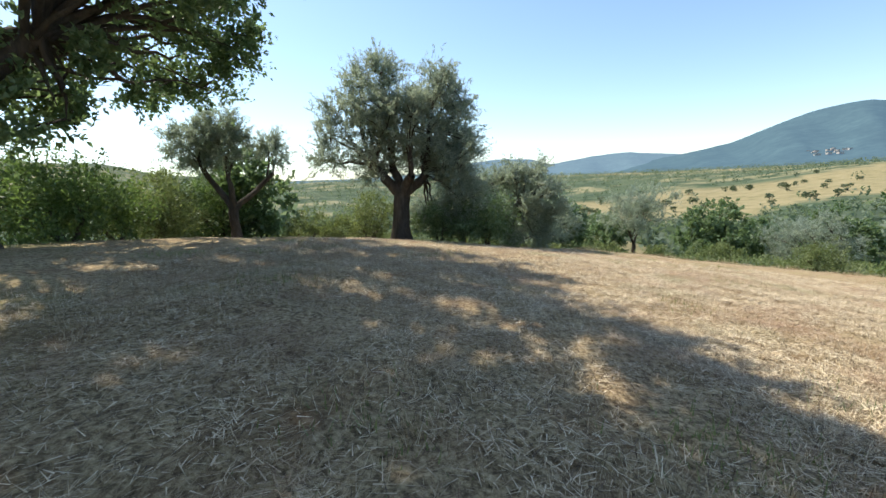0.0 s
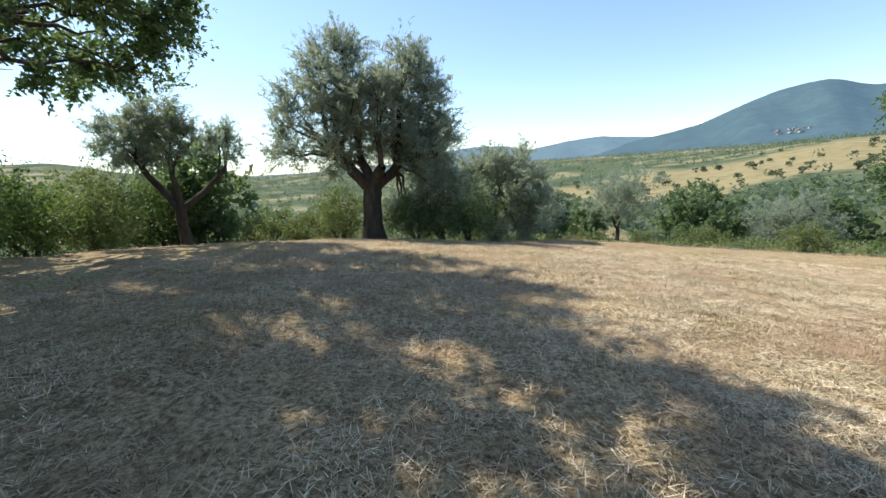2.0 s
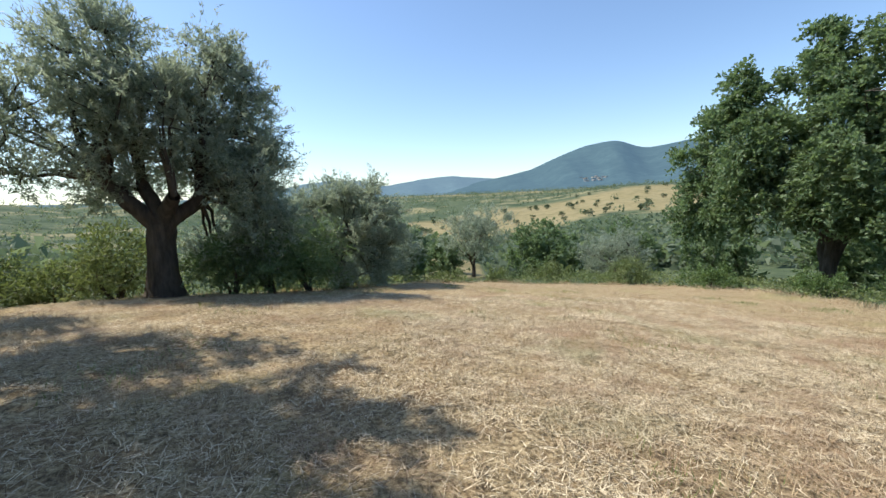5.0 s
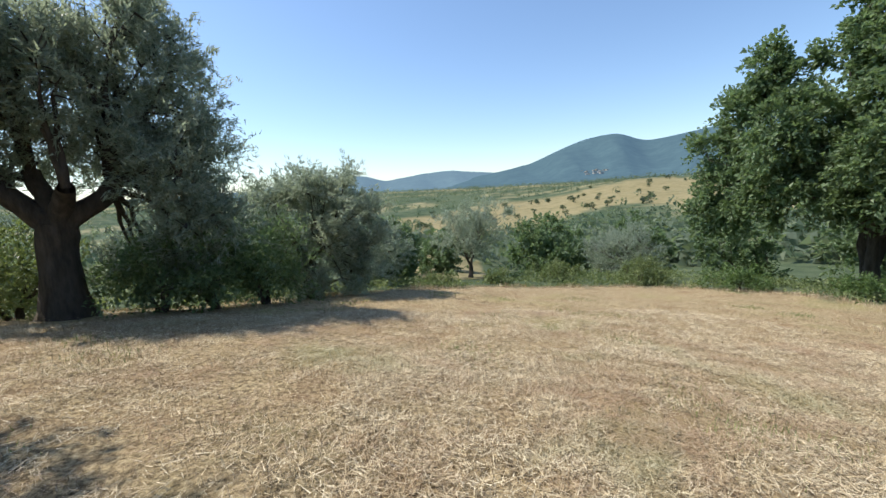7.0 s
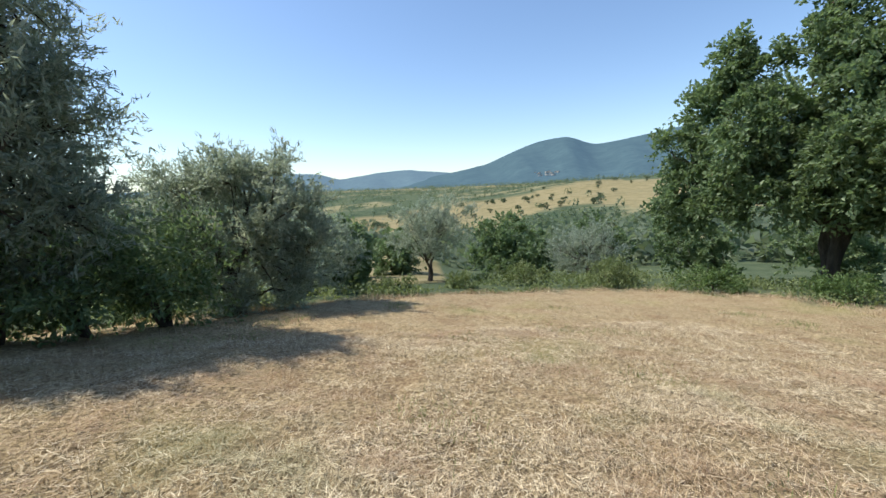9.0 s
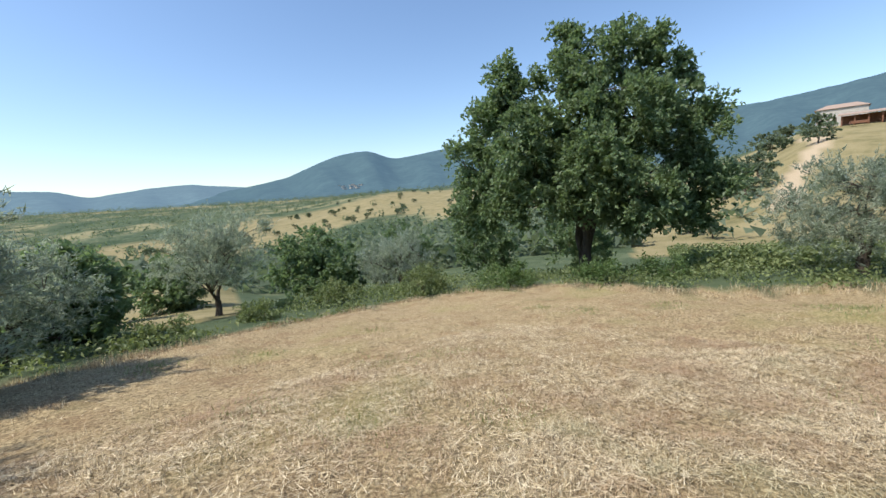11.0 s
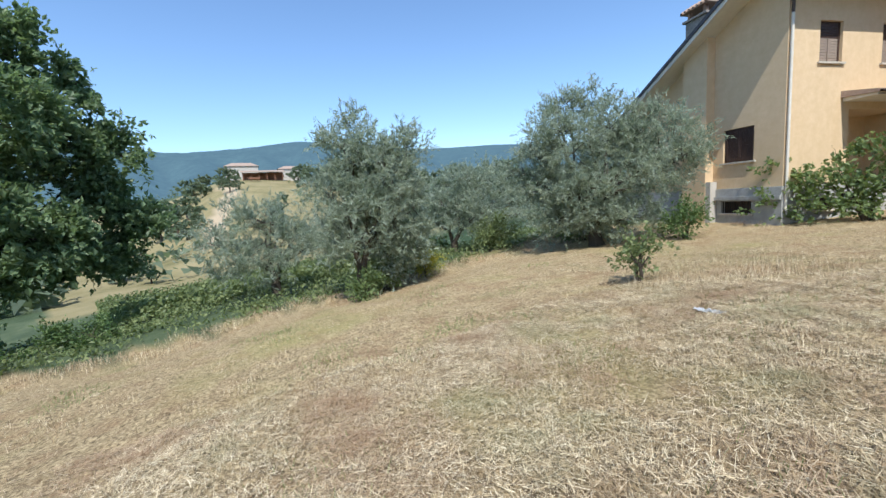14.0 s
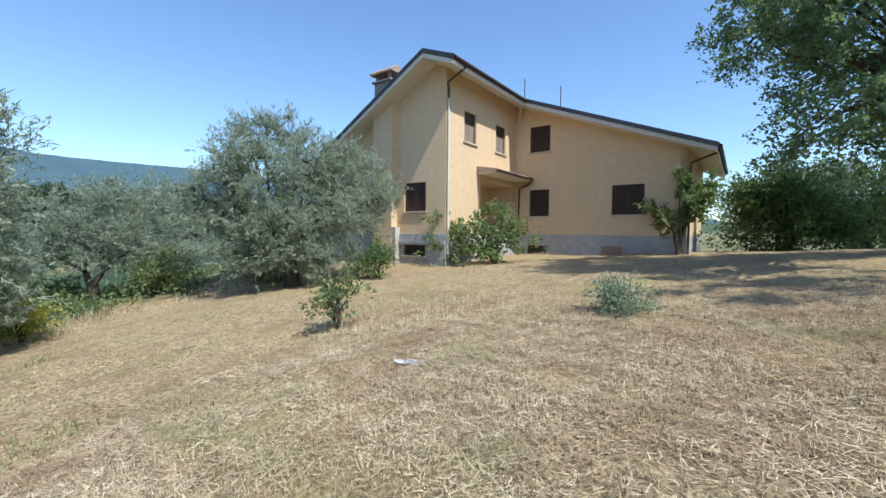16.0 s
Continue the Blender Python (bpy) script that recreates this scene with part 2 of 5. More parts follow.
def empty(name, m, label, category, group="", kind=""):
    ob = new(name)
    ob.matrix_world = m
    return tagged(ob, label, category, group, kind)


def grid_ground():
    m, nt, b = material("field_ground", 0.95, 0.1)
    p = position(nt)
    fine = noise_at(nt, p, 22, 8, 0.75)
    mid = noise_at(nt, p, 1.3, 5, 0.65)
    big = noise_at(nt, p, 0.22, 4, 0.6)
    straw = ramp(nt, fine, [(0.32, (0.06, 0.044, 0.027)), (0.45, (0.27, 0.20, 0.11)), (0.56, (0.52, 0.40, 0.225)), (0.7, (0.72, 0.585, 0.36))])
    straw = mix(nt, grey(nt, noise_at(nt, p, 7, 6, 0.72), 0.5, 0.68), straw, mix(nt, 0.6, straw, (0.055, 0.04, 0.026)))
    straw = mix(nt, grey(nt, mid, 0.48, 0.7), straw, mix(nt, 0.65, straw, (0.24, 0.145, 0.08)))
    straw = mix(nt, grey(nt, noise_at(nt, p, 0.55, 5, 0.7), 0.56, 0.7), straw, mix(nt, 0.5, straw, (0.17, 0.16, 0.07)))
    straw = mix(nt, grey(nt, big, 0.55, 0.72), straw, mix(nt, 0.55, straw, (0.30, 0.29, 0.10)))
    # beyond the field: green scrub, golden pasture, woods
    wood = ramp(nt, noise_at(nt, p, 0.35, 7, 0.75), [(0.3, (0.045, 0.065, 0.035)), (0.5, (0.08, 0.105, 0.055)), (0.7, (0.135, 0.155, 0.085))])
    gold = ramp(nt, noise_at(nt, p, 0.12, 8, 0.75), [(0.3, (0.13, 0.125, 0.055)), (0.48, (0.25, 0.21, 0.105)), (0.7, (0.32, 0.265, 0.145))])
    at = nt.nodes.new("ShaderNodeAttribute")
    at.attribute_name = "cover"
    sep = nt.nodes.new("ShaderNodeSeparateColor")
    nt.links.new(at.outputs["Color"], sep.inputs[0])
    wood = mix(nt, grey(nt, noise_at(nt, p, 0.011, 6, 0.65), 0.5, 0.6), wood, (0.25, 0.225, 0.12))
    wood = mix(nt, grey(nt, noise_at(nt, p, 0.03, 7, 0.7), 0.5, 0.58), wood, (0.045, 0.07, 0.035))
    far = mix(nt, sep.outputs[1], wood, gold)
    col = mix(nt, sep.outputs[0], straw, far)
    col = mix(nt, sep.outputs[2], col, (0.44, 0.345, 0.23))
    nt.links.new(col, b.inputs["Base Color"])
    bump(nt, b, fine, 0.8, 0.04)
    # rings round the field's middle, finer near it
    rs = np.concatenate([np.arange(0, 12, 0.13), np.arange(12, 46, 0.45), 46 * 1.055 ** np.arange(1, 90)])
    rs = rs[rs < 4900]
    na = 480
    ang = np.linspace(0, 2 * np.pi, na, endpoint=False)
    R, A = np.meshgrid(rs, ang, indexing="ij")
    X, Y = CX + R * np.sin(A), CY + R * np.cos(A)
    Z = height(X, Y)
    verts = np.stack([X, Y, Z], -1).reshape(-1, 3)
    i, j = np.meshgrid(np.arange(len(rs) - 1), np.arange(na), indexing="ij")
    j2 = (j + 1) % na
    faces = np.stack([i * na + j, (i + 1) * na + j, (i + 1) * na + j2, i * na + j2], -1).reshape(-1, 4)[:, ::-1]
    me = mesh_from("ground", verts, faces, m, True)
    az = np.degrees(np.arctan2(X - CX, Y - CY))
    rho = R / rim(az)
    cov = np.zeros((*R.shape, 4), np.float32)
    cov[..., 0] = np.clip((rho - 1.0 + 0.05 * np.sin(A * 37) + 0.04 * np.sin(A * 91)) / 0.12, 0, 1)
    wob = 12 * np.sin(R * 0.02) + 6 * np.sin(R * 0.05 + 1)
    gold_a = (az > 6 + 3 * np.sin(R * 0.03)) & (az < 72) & (R > 210 + 40 * np.sin(az * 0.2)) & (R < 340 + (az - 9) * 3.4 + 18 * np.sin(az * 0.35))
    gold_b = (az + wob * 0.1 > 72) & (az < 106) & (R > 48) & (R < 260)
    gold_d = (az > 1) & (az < 19) & (R > 24) & (R < 66)
    strips = (R > 900) & (np.sin(R * 0.011 + az * 0.12) > 0.8)
    cov[..., 1] = (gold_a | gold_b | gold_d | strips)
    cov[..., 2] = (np.abs(az - 89 - 1.4 * np.sin(R * 0.05)) < 130 / np.maximum(R, 1)) & (R > 85) & (R < 190)
    cov[..., 3] = 1
    at = me.color_attributes.new("cover", "FLOAT_COLOR", "POINT")
    at.data.foreach_set("color", cov.ravel())
    return tagged(new("ground", me), "dry mown straw field falling away into green valley and golden hills", "ground", kind="structure")


grid_ground()


def backdrop(name, skyline, dist, foot, colour, glow, label, seed):
    """A far range of hills: skyline gives (azimuth, elevation) in degrees, glow the blue emission standing for haze."""
    m, nt, b = material(name, 1.0, 0.0)
    p = position(nt)
    n = noise_at(nt, p, 0.006, 9, 0.7)
    n2 = noise_at(nt, p, 0.03, 6, 0.7)
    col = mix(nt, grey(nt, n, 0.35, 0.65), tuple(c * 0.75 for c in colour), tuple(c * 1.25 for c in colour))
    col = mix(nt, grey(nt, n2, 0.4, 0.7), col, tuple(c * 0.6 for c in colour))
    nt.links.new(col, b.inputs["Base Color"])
    # even blue emission over the slopes stands in for the haze before them
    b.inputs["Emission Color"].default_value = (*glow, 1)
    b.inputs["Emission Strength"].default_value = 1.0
    azs = np.arange(skyline[0][0], skyline[-1][0] + 0.01, 0.25)
    el = np.interp(azs, [a for a, _ in skyline], [e for _, e in skyline])
    rg = np.random.RandomState(seed)
    el = np.convolve(np.pad(el, 4, mode="edge"), np.ones(9) / 9, "valid")
    el = el + 0.05 * np.convolve(rg.randn(len(el) + 4), np.ones(5) / 5, "valid")
    top = dist * np.tan(np.radians(el)) + 1.2
    rows = 14
    V = []
    for r in range(rows):
        f = r / (rows - 1)
        dd = dist * (foot + (1 - foot) * f) * (1 + 0.03 * np.sin(azs * 0.9 + 2 * f) * (1 - f) * f * 4)
        z = -30 + (top + 30) * f ** 0.85 + (f * (1 - f)) * 0.05 * top * np.sin(azs * 0.9 + 9 * f) + f * (1 - f) * 9 * np.sin(azs * 3.1 + 14 * f)
        a = np.radians(azs)
        V.append(np.stack([CX + dd * np.sin(a), CY + dd * np.cos(a), z], -1))
    n = len(azs)
    i, j = np.meshgrid(np.arange(rows - 1), np.arange(n - 1), indexing="ij")
    faces = np.stack([i * n + j, i * n + j + 1, (i + 1) * n + j + 1, (i + 1) * n + j], -1).reshape(-1, 4)
    return tagged(new(name, mesh_from(name, np.concatenate(V), faces, m, True)), label, "mountain", kind="structure")


backdrop("backdrop_mountain", [(6, -0.8), (14, 0.6), (20, 1.9), (23.9, 2.5), (27.8, 3.35), (30, 4.2), (32.9, 5.38), (35, 6.0), (37.3, 6.35), (39.2, 6.3), (41.8, 5.08), (44.8, 5.42), (47.4, 5.8), (53, 6.7), (62, 7.5), (72, 8.0), (81, 7.7), (86, 7.4), (93, 8.05), (100, 8.95), (108, 8.2), (115, 7.4), (126, 7.4), (140, 6.5), (170, 4), (200, 1)], 3300, 0.45, (0.045, 0.07, 0.06), (0.05, 0.088, 0.138), "wooded blue-green mountain ridge, summer haze put in as blue glow", 3)
backdrop("backdrop_ridge", [(-78, 3.4), (-60, 3.6), (-47, 2.8), (-40, 1.5), (-34, 1.0), (-27.6, 0.95), (-21, 0.92), (-10, 1.3), (-3, 2.6), (1.3, 2.95), (5.2, 2.7), (7.5, 1.9), (10, 2.3), (13, 2.75), (16.6, 3.0), (19, 2.75), (22, 2.45), (26, 2.2), (40, 1.6), (60, 1)], 4300, 0.5, (0.06, 0.085, 0.075), (0.085, 0.135, 0.20), "low ridge on the horizon, haze put in as blue glow", 5)


# ---- plants ----
def tube(path, radii, sides=7, lump=0.0):
    """Verts and faces of a tapered tube along points; lump gives it an uneven, ribbed girth."""
    path = np.asarray(path, float)
    V, F = [], []
    for i, (c, r) in enumerate(zip(path, radii)):
        t = path[min(i + 1, len(path) - 1)] - path[max(i - 1, 0)]
        t = t / (np.linalg.norm(t) + 1e-9)
        u = np.cross(t, (0.31, 0.95, 0.07))
        u /= np.linalg.norm(u) + 1e-9
        w = np.cross(t, u)
        for k in range(sides):
            a = 2 * math.pi * k / sides
            q = r * (1 + lump * (math.sin(3 * a + 0.5 * i) + 0.6 * math.sin(5 * a - 0.8 * i)))
            V.append(c + q * (math.cos(a) * u + math.sin(a) * w))
    for i in range(len(path) - 1):
        for k in range(sides):
            k2 = (k + 1) % sides
            F.append((i * sides + k, i * sides + k2, (i + 1) * sides + k2, (i + 1) * sides + k))
    return V, F


def tubes_mesh(name, tubes, mat):
    V, F = [], []
    for tv, tf in tubes:
        n = len(V)
        V += tv
        F += [tuple(i + n for i in f) for f in tf]
    return mesh_from(name, V, F, mat, True)


def leaves_mesh(name, centres, size, aspect, mat, rg, lift=0.5, fold=0.25, along=None, slim=False):
    """One leaf at each centre: a folded rhombus (two triangles along its rib), or a single slim blade."""
    n = len(centres)
    d = rg.normal(size=(n, 3))
    d[:, 2] -= 0.15
    if along is not None:
        d = d * 0.55 + along
    d /= np.linalg.norm(d, axis=1, keepdims=True) + 1e-9
    nrm = rg.normal(size=(n, 3))
    nrm[:, 2] += lift * 2
    w = np.cross(d, nrm)
    w /= np.linalg.norm(w, axis=1, keepdims=True) + 1e-9
    up = np.cross(w, d)
    L = size * (0.65 + 0.7 * rg.random_sample((n, 1)))
    W = L * aspect * (0.8 + 0.4 * rg.random_sample((n, 1)))
    c = np.asarray(centres)
    a = c - d * L * 0.5
    b = c + d * L * 0.5
    l = c + w * W * 0.5 + up * W * fold - d * L * 0.08
    r = c - w * W * 0.5 + up * W * fold - d * L * 0.08
    if slim:
        V = np.stack([a + w * W * 0.4, b, a - w * W * 0.4], 1).reshape(-1, 3)
        return mesh_from(name, V, np.arange(3 * n).reshape(-1, 3), mat)
    V = np.stack([a, l, b, r], 1).reshape(-1, 3)
    k = np.arange(n)[:, None] * 4
    F = np.concatenate([k + [0, 1, 2], k + [0, 2, 3]], 1).reshape(-1, 3)
    return mesh_from(name, V, F, mat)


def wander(p, q, steps, sway, rnd):
    p, q = np.array(p, float), np.array(q, float)
    off = np.zeros(3)
    pts = []
    for i in range(steps + 1):
        f = i / steps
        off = off + np.array([rnd.uniform(-1, 1) for _ in range(3)]) * sway
        pts.append(p + (q - p) * f + off * math.sin(math.pi * f) + np.array([0, 0, 0.12 * np.linalg.norm(q - p) * math.sin(math.pi * f) * 0.5]))
    return pts


def clump_centres(lobes, n, rg, shell=0.5, low=None):
    """Middles of leaf clumps in the shells of the lobes, and the way out of the lobe at each."""
    out, way = [], []
    vol = np.array([l[3] * l[4] * l[5] for l in lobes]) ** 0.7
    vol /= vol.sum()
    while len(out) < n:
        l = lobes[rg.choice(len(lobes), p=vol)]
        v = rg.normal(size=3)
        v /= np.linalg.norm(v)
        r = shell + (0.92 - shell) * rg.random_sample()
        if rg.random_sample() < 0.22:
            r *= rg.random_sample()
        c = np.array(l[:3]) + v * r * np.array(l[3:6])
        if low is None or c[2] > low:
            out.append(c)
            way.append(v)
    return np.array(out), np.array(way)


def sprays(cs, way, shoots, per, length, up, spread, rg):
    """Leaves along shoots that fan out of each clump, denser towards their tips."""
    i = np.repeat(np.arange(len(cs)), shoots)
    d = way[i] * 0.6 + rg.normal(size=(len(i), 3)) * 0.6
    d[:, 2] += up
    d /= np.linalg.norm(d, axis=1, keepdims=True)
    L = length * (0.45 + 0.85 * rg.random_sample(len(i))) * (0.7 + 0.6 * rg.random_sample(len(cs)))[i]
    start = cs[i] + rg.normal(size=(len(i), 3)) * 0.14 * length
    j = np.repeat(np.arange(len(i)), per)
    t = rg.random_sample(len(j)) ** 0.7
    pos = start[j] + d[j] * (L[j] * t)[:, None] + rg.normal(size=(len(j), 3)) * (spread * (1.15 - 0.6 * t))[:, None]
    pos[:, 2] -= 0.12 * L[j] * t * t
    return pos, d[j]


def tree(name, label, category, x, y, lobes, stems, trunk_r, fork, leaf, leaf_size, aspect, clumps, per, clump_r, seed, group="", low=None, bark=None, sink=0.15, lite=False, bole=None, habit="oak"):
    """A tree or shrub: lobes are ellipsoids (x, y, z, rx, ry, rz) of the crown above the base; stems (dx, dy[, height]) are the
    forks; bole (dx, dy, z) is the top of a single trunk that the stems spring from."""
    rnd, rg = random.Random(seed), np.random.RandomState(seed)
    base = empty(name, pose(x, y, gz(x, y)), label, category, group)
    cs, way = clump_centres(lobes, clumps, rg, low=low)
    tubes, nodes, forks = [], [], []
    sides = 5 if lite else 12
    root = None
    if bole:
        root = np.array(bole, float)
        pts = wander((bole[0] * 0.1, bole[1] * 0.1, -sink), root, 7, 0.02 * bole[2], rnd)
        tubes.append(tube(pts, [trunk_r * q for q in (1.7, 1.25, 1.05, 1.0, 0.96, 0.95, 0.98, 0.9)], sides, 0.07))
    for dx, dy, *hh in stems:
        top = np.array([dx, dy, hh[0] if hh else fork * rnd.uniform(0.85, 1.15)])
        start = np.array([dx * 0.12, dy * 0.12, -sink]) if root is None else root - np.array([0, 0, 0.12])
        thick = trunk_r * (1.0 if root is None else 0.66)
        pts = wander(start, top, 6, 0.035 * np.linalg.norm(top - start), rnd)
        flare = (1.55, 1.15, 1.0) if root is None else (1.1, 1.0, 1.0)
        rad = [thick * (flare[i] if i < 3 else 1.0) * (1 - 0.35 * i / 6) * rnd.uniform(0.92, 1.08) for i in range(7)]
        tubes.append(tube(pts, rad, sides, 0.0 if lite else 0.06))
        forks.append((top, pts, thick))
    for l in lobes:
        top, pts, thick = min(forks, key=lambda f: (l[0] - f[0][0]) ** 2 + (l[1] - f[0][1]) ** 2)
        for b in range(1 if lite else 3 if l[3] > 1.2 else 2):
            end = np.array(l[:3]) + np.array([rnd.uniform(-0.5, 0.5) * l[3], rnd.uniform(-0.5, 0.5) * l[4], rnd.uniform(-0.3, 0.35) * l[5]])
            bp = wander(pts[-1 - (b % 2)], end, 8, 0.04 * np.linalg.norm(end - top), rnd)
            tubes.append(tube(bp, [thick * 0.34 * (1 - 0.9 * i / 8) for i in range(9)], 6))
            nodes += bp[2:]
    nd = np.array(nodes)
    for c in cs[: 8 if lite else None]:
        k = np.argmin(((nd - c) ** 2).sum(1) + (nd[:, 2] > c[2] + 0.5) * 2)
        tubes.append(tube(wander(nd[k], c, 2, 0.05, rnd), [trunk_r * 0.1, trunk_r * 0.06, trunk_r * 0.02], 3))
    part("trunk", tubes_mesh("trunk", tubes, bark or BARK), BARK, base)
    if habit == "olive":
        pos, along = sprays(cs, way, max(3, per // 20), 20, clump_r * 1.75, 0.5, 0.05, rg)
    elif habit == "shrub":
        pos, along = sprays(cs, way, max(3, per // 12), 12, clump_r * 1.5, 0.3, 0.05 + 0.12 * clump_r, rg)
    else:
        pos, along = sprays(cs, way, max(3, per // 12), 12, clump_r * 1.05, 0.12, 0.15 * clump_r, rg)
    if low is not None:
        keep = pos[:, 2] > low - 0.35
        pos, along = pos[keep], along[keep]
    part("crown", leaves_mesh("crown", pos, leaf_size, aspect, leaf, rg, along=along, slim=habit == "olive"), leaf, base)
    return base


def olive(x, y, w, h, seed, label, leaf_n=1.0, low=None, stems=None, lobes=None, fork=None, tr=0.2, group="olive trees", bole=None, twig=0.42):
    rg = random.Random(seed * 7 + 1)
    if lobes is None:
        lobes = [(rg.uniform(-0.06, 0.06) * w, rg.uniform(-0.06, 0.06) * w, h * 0.6, w * 0.3, w * 0.3, h * 0.34)]
        for k in range(6):
            a = k * 1.05 + rg.uniform(-0.3, 0.3)
            lobes.append((math.cos(a) * w * 0.28, math.sin(a) * w * 0.28, h * rg.uniform(0.42, 0.66), w * 0.22, w * 0.22, h * rg.uniform(0.22, 0.31)))
        if low is not None and low < 0.6:
            for k in range(5):
                a = k * 1.26 + 0.4
                lobes.append((math.cos(a) * w * 0.3, math.sin(a) * w * 0.3, h * 0.22, w * 0.2, w * 0.2, h * 0.22))
    area = w * h
    return tree("olive_tree", label, "tree", x, y, lobes, stems or [(0.3, 0.1), (-0.25, -0.15)], tr, fork or h * 0.26, OLIVE_LEAF, 0.15, 0.27, int(5.6 * area * leaf_n), 220, twig, seed, group, low, bole=bole or (0.08, 0.04, h * 0.13), habit="olive")


def oak(x, y, lobes, stems, tr, fork, clumps, per, seed, label, leaf_size=0.3, clump_r=0.75, low=None, bole=None):
    return tree("oak_tree", label, "tree", x, y, lobes, stems, tr, fork, OAK_LEAF, leaf_size, 0.62, clumps, per, clump_r, seed, "oak trees", low, bole=bole)


def shrub(name, x, y, w, h, seed, label, leaf=None, size=0.14, aspect=0.5, dens=1.0, per=72, group="shrubs", category="shrub", d=None, lobes=None, twig=None):
    rg = random.Random(seed * 3 + 2)
    d = d or w
    if lobes is None:
        lobes = [(0, 0, h * 0.5, w * 0.36, d * 0.36, h * 0.42)]
        for k in range(5):
            a = k * 1.26 + rg.uniform(-0.5, 0.5)
            lobes.append((math.cos(a) * w * 0.28, math.sin(a) * d * 0.28, h * rg.uniform(0.25, 0.6), w * rg.uniform(0.16, 0.27), d * rg.uniform(0.16, 0.27), h * rg.uniform(0.2, 0.42)))
    n = max(10, int(9 * (w + d) * 0.5 * h * dens))
    return tree(name, label, category, x, y, lobes, [(rg.uniform(-.15, .15) * w, rg.uniform(-.15, .15) * w), (rg.uniform(-.2, .2) * w, 0.1 * w), (rg.uniform(-.2, .2) * w, -0.1 * w)], 0.022 * h + 0.012, h * 0.3, leaf or SHRUB_LEAF, size, aspect, n, per, twig or 0.16 * min(w, h) + 0.12, seed, group, low=0.05, habit="shrub")


def turned(az, lobes, lift=0.0):
    """Lobes given as seen along a compass direction (x to the right, y away) laid into the world."""
    c, s = math.cos(radians(az)), math.sin(radians(az))
    return [(x * c + y * s, -x * s + y * c, z + lift, rx, ry, rz) for x, y, z, rx, ry, rz in lobes]


# olives, the largest beside the field's north edge
olive(-3.6, 17.0, 7.2, 7.9, 11, "large old olive tree with two dense grey-green crown lobes", 1.65, 0.4,
      [(-1.13, -0.3, 3.3), (-0.3, 0.25, 3.2), (1.16, 0.31, 3.0), (0.7, -0.6, 2.8)],
      turned(-15, [(-0.79, 0, 6.0, 1.31, 1.4, 1.25), (-1.95, 0.4, 4.95, 1.03, 1.4, 1.18), (-0.65, -0.6, 4.3, 1.38, 1.4, 1.1), (1.62, 0, 6.0, 1.37, 1.5, 1.42), (2.37, 0.3, 4.5, 1.08, 1.4, 1.49), (0.71, 0.8, 4.15, 1.55, 1.55, 1.21), (0.53, -0.9, 4.9, 1.22, 1.22, 1.19), (2.37, 0.2, 2.55, 0.92, 1.0, 1.03), (-0.55, 0, 7.0, 0.49, 0.49, 0.52), (1.94, 0.2, 7.1, 0.45, 0.45, 0.57), (-1.2, 0.2, 6.7, 0.41, 0.41, 0.44), (2.61, 0, 6.0, 0.55, 0.55, 0.8), (-2.83, 0.2, 4.5, 0.36, 0.5, 0.68), (1.32, 0, 6.75, 0.44, 0.44, 0.57), (-0.05, 0, 6.7, 0.35, 0.35, 0.49), (1.77, 0.9, 1.0, 1.32, 1.2, 0.92), (-0.85, 0.9, 3.1, 1.19, 1.2, 0.6), (-2.7, 0.6, 3.6, 0.8, 0.9, 0.6), (2.3, -0.6, 3.3, 1.15, 1.2, 1.1), (2.7, -0.2, 1.8, 1.0, 1.0, 1.2), (2.9, 0.4, 3.4, 0.8, 1.0, 1.0)]),
      1.7, 0.36, bole=(0.11, 0.03, 2.1))
olive(-10.7, 16.2, 6.6, 5.6, 12, "leaning olive tree with forked bare limbs", 0.62, 2.6, [(-0.86, -0.67, 3.5), (1.34, 1.05, 2.95), (-0.06, -0.05, 2.9)],
      turned(-38, [(-1.12, 0.2, 4.43, 0.95, 1.0, 0.83), (-0.2, 0, 5.0, 0.75, 0.8, 0.75), (-1.7, 0.4, 3.9, 0.6, 0.8, 0.7), (-0.13, -0.3, 4.0, 0.83, 0.8, 0.6), (0.8, 0, 4.15, 0.75, 0.8, 0.75), (1.8, 0, 3.75, 0.7, 0.7, 0.54), (1.88, 0, 4.65, 0.24, 0.24, 0.7), (-0.86, 0.5, 3.4, 0.6, 0.6, 0.41)]),
      1.6, 0.2, bole=(-0.02, -0.01, 1.5), twig=0.34)
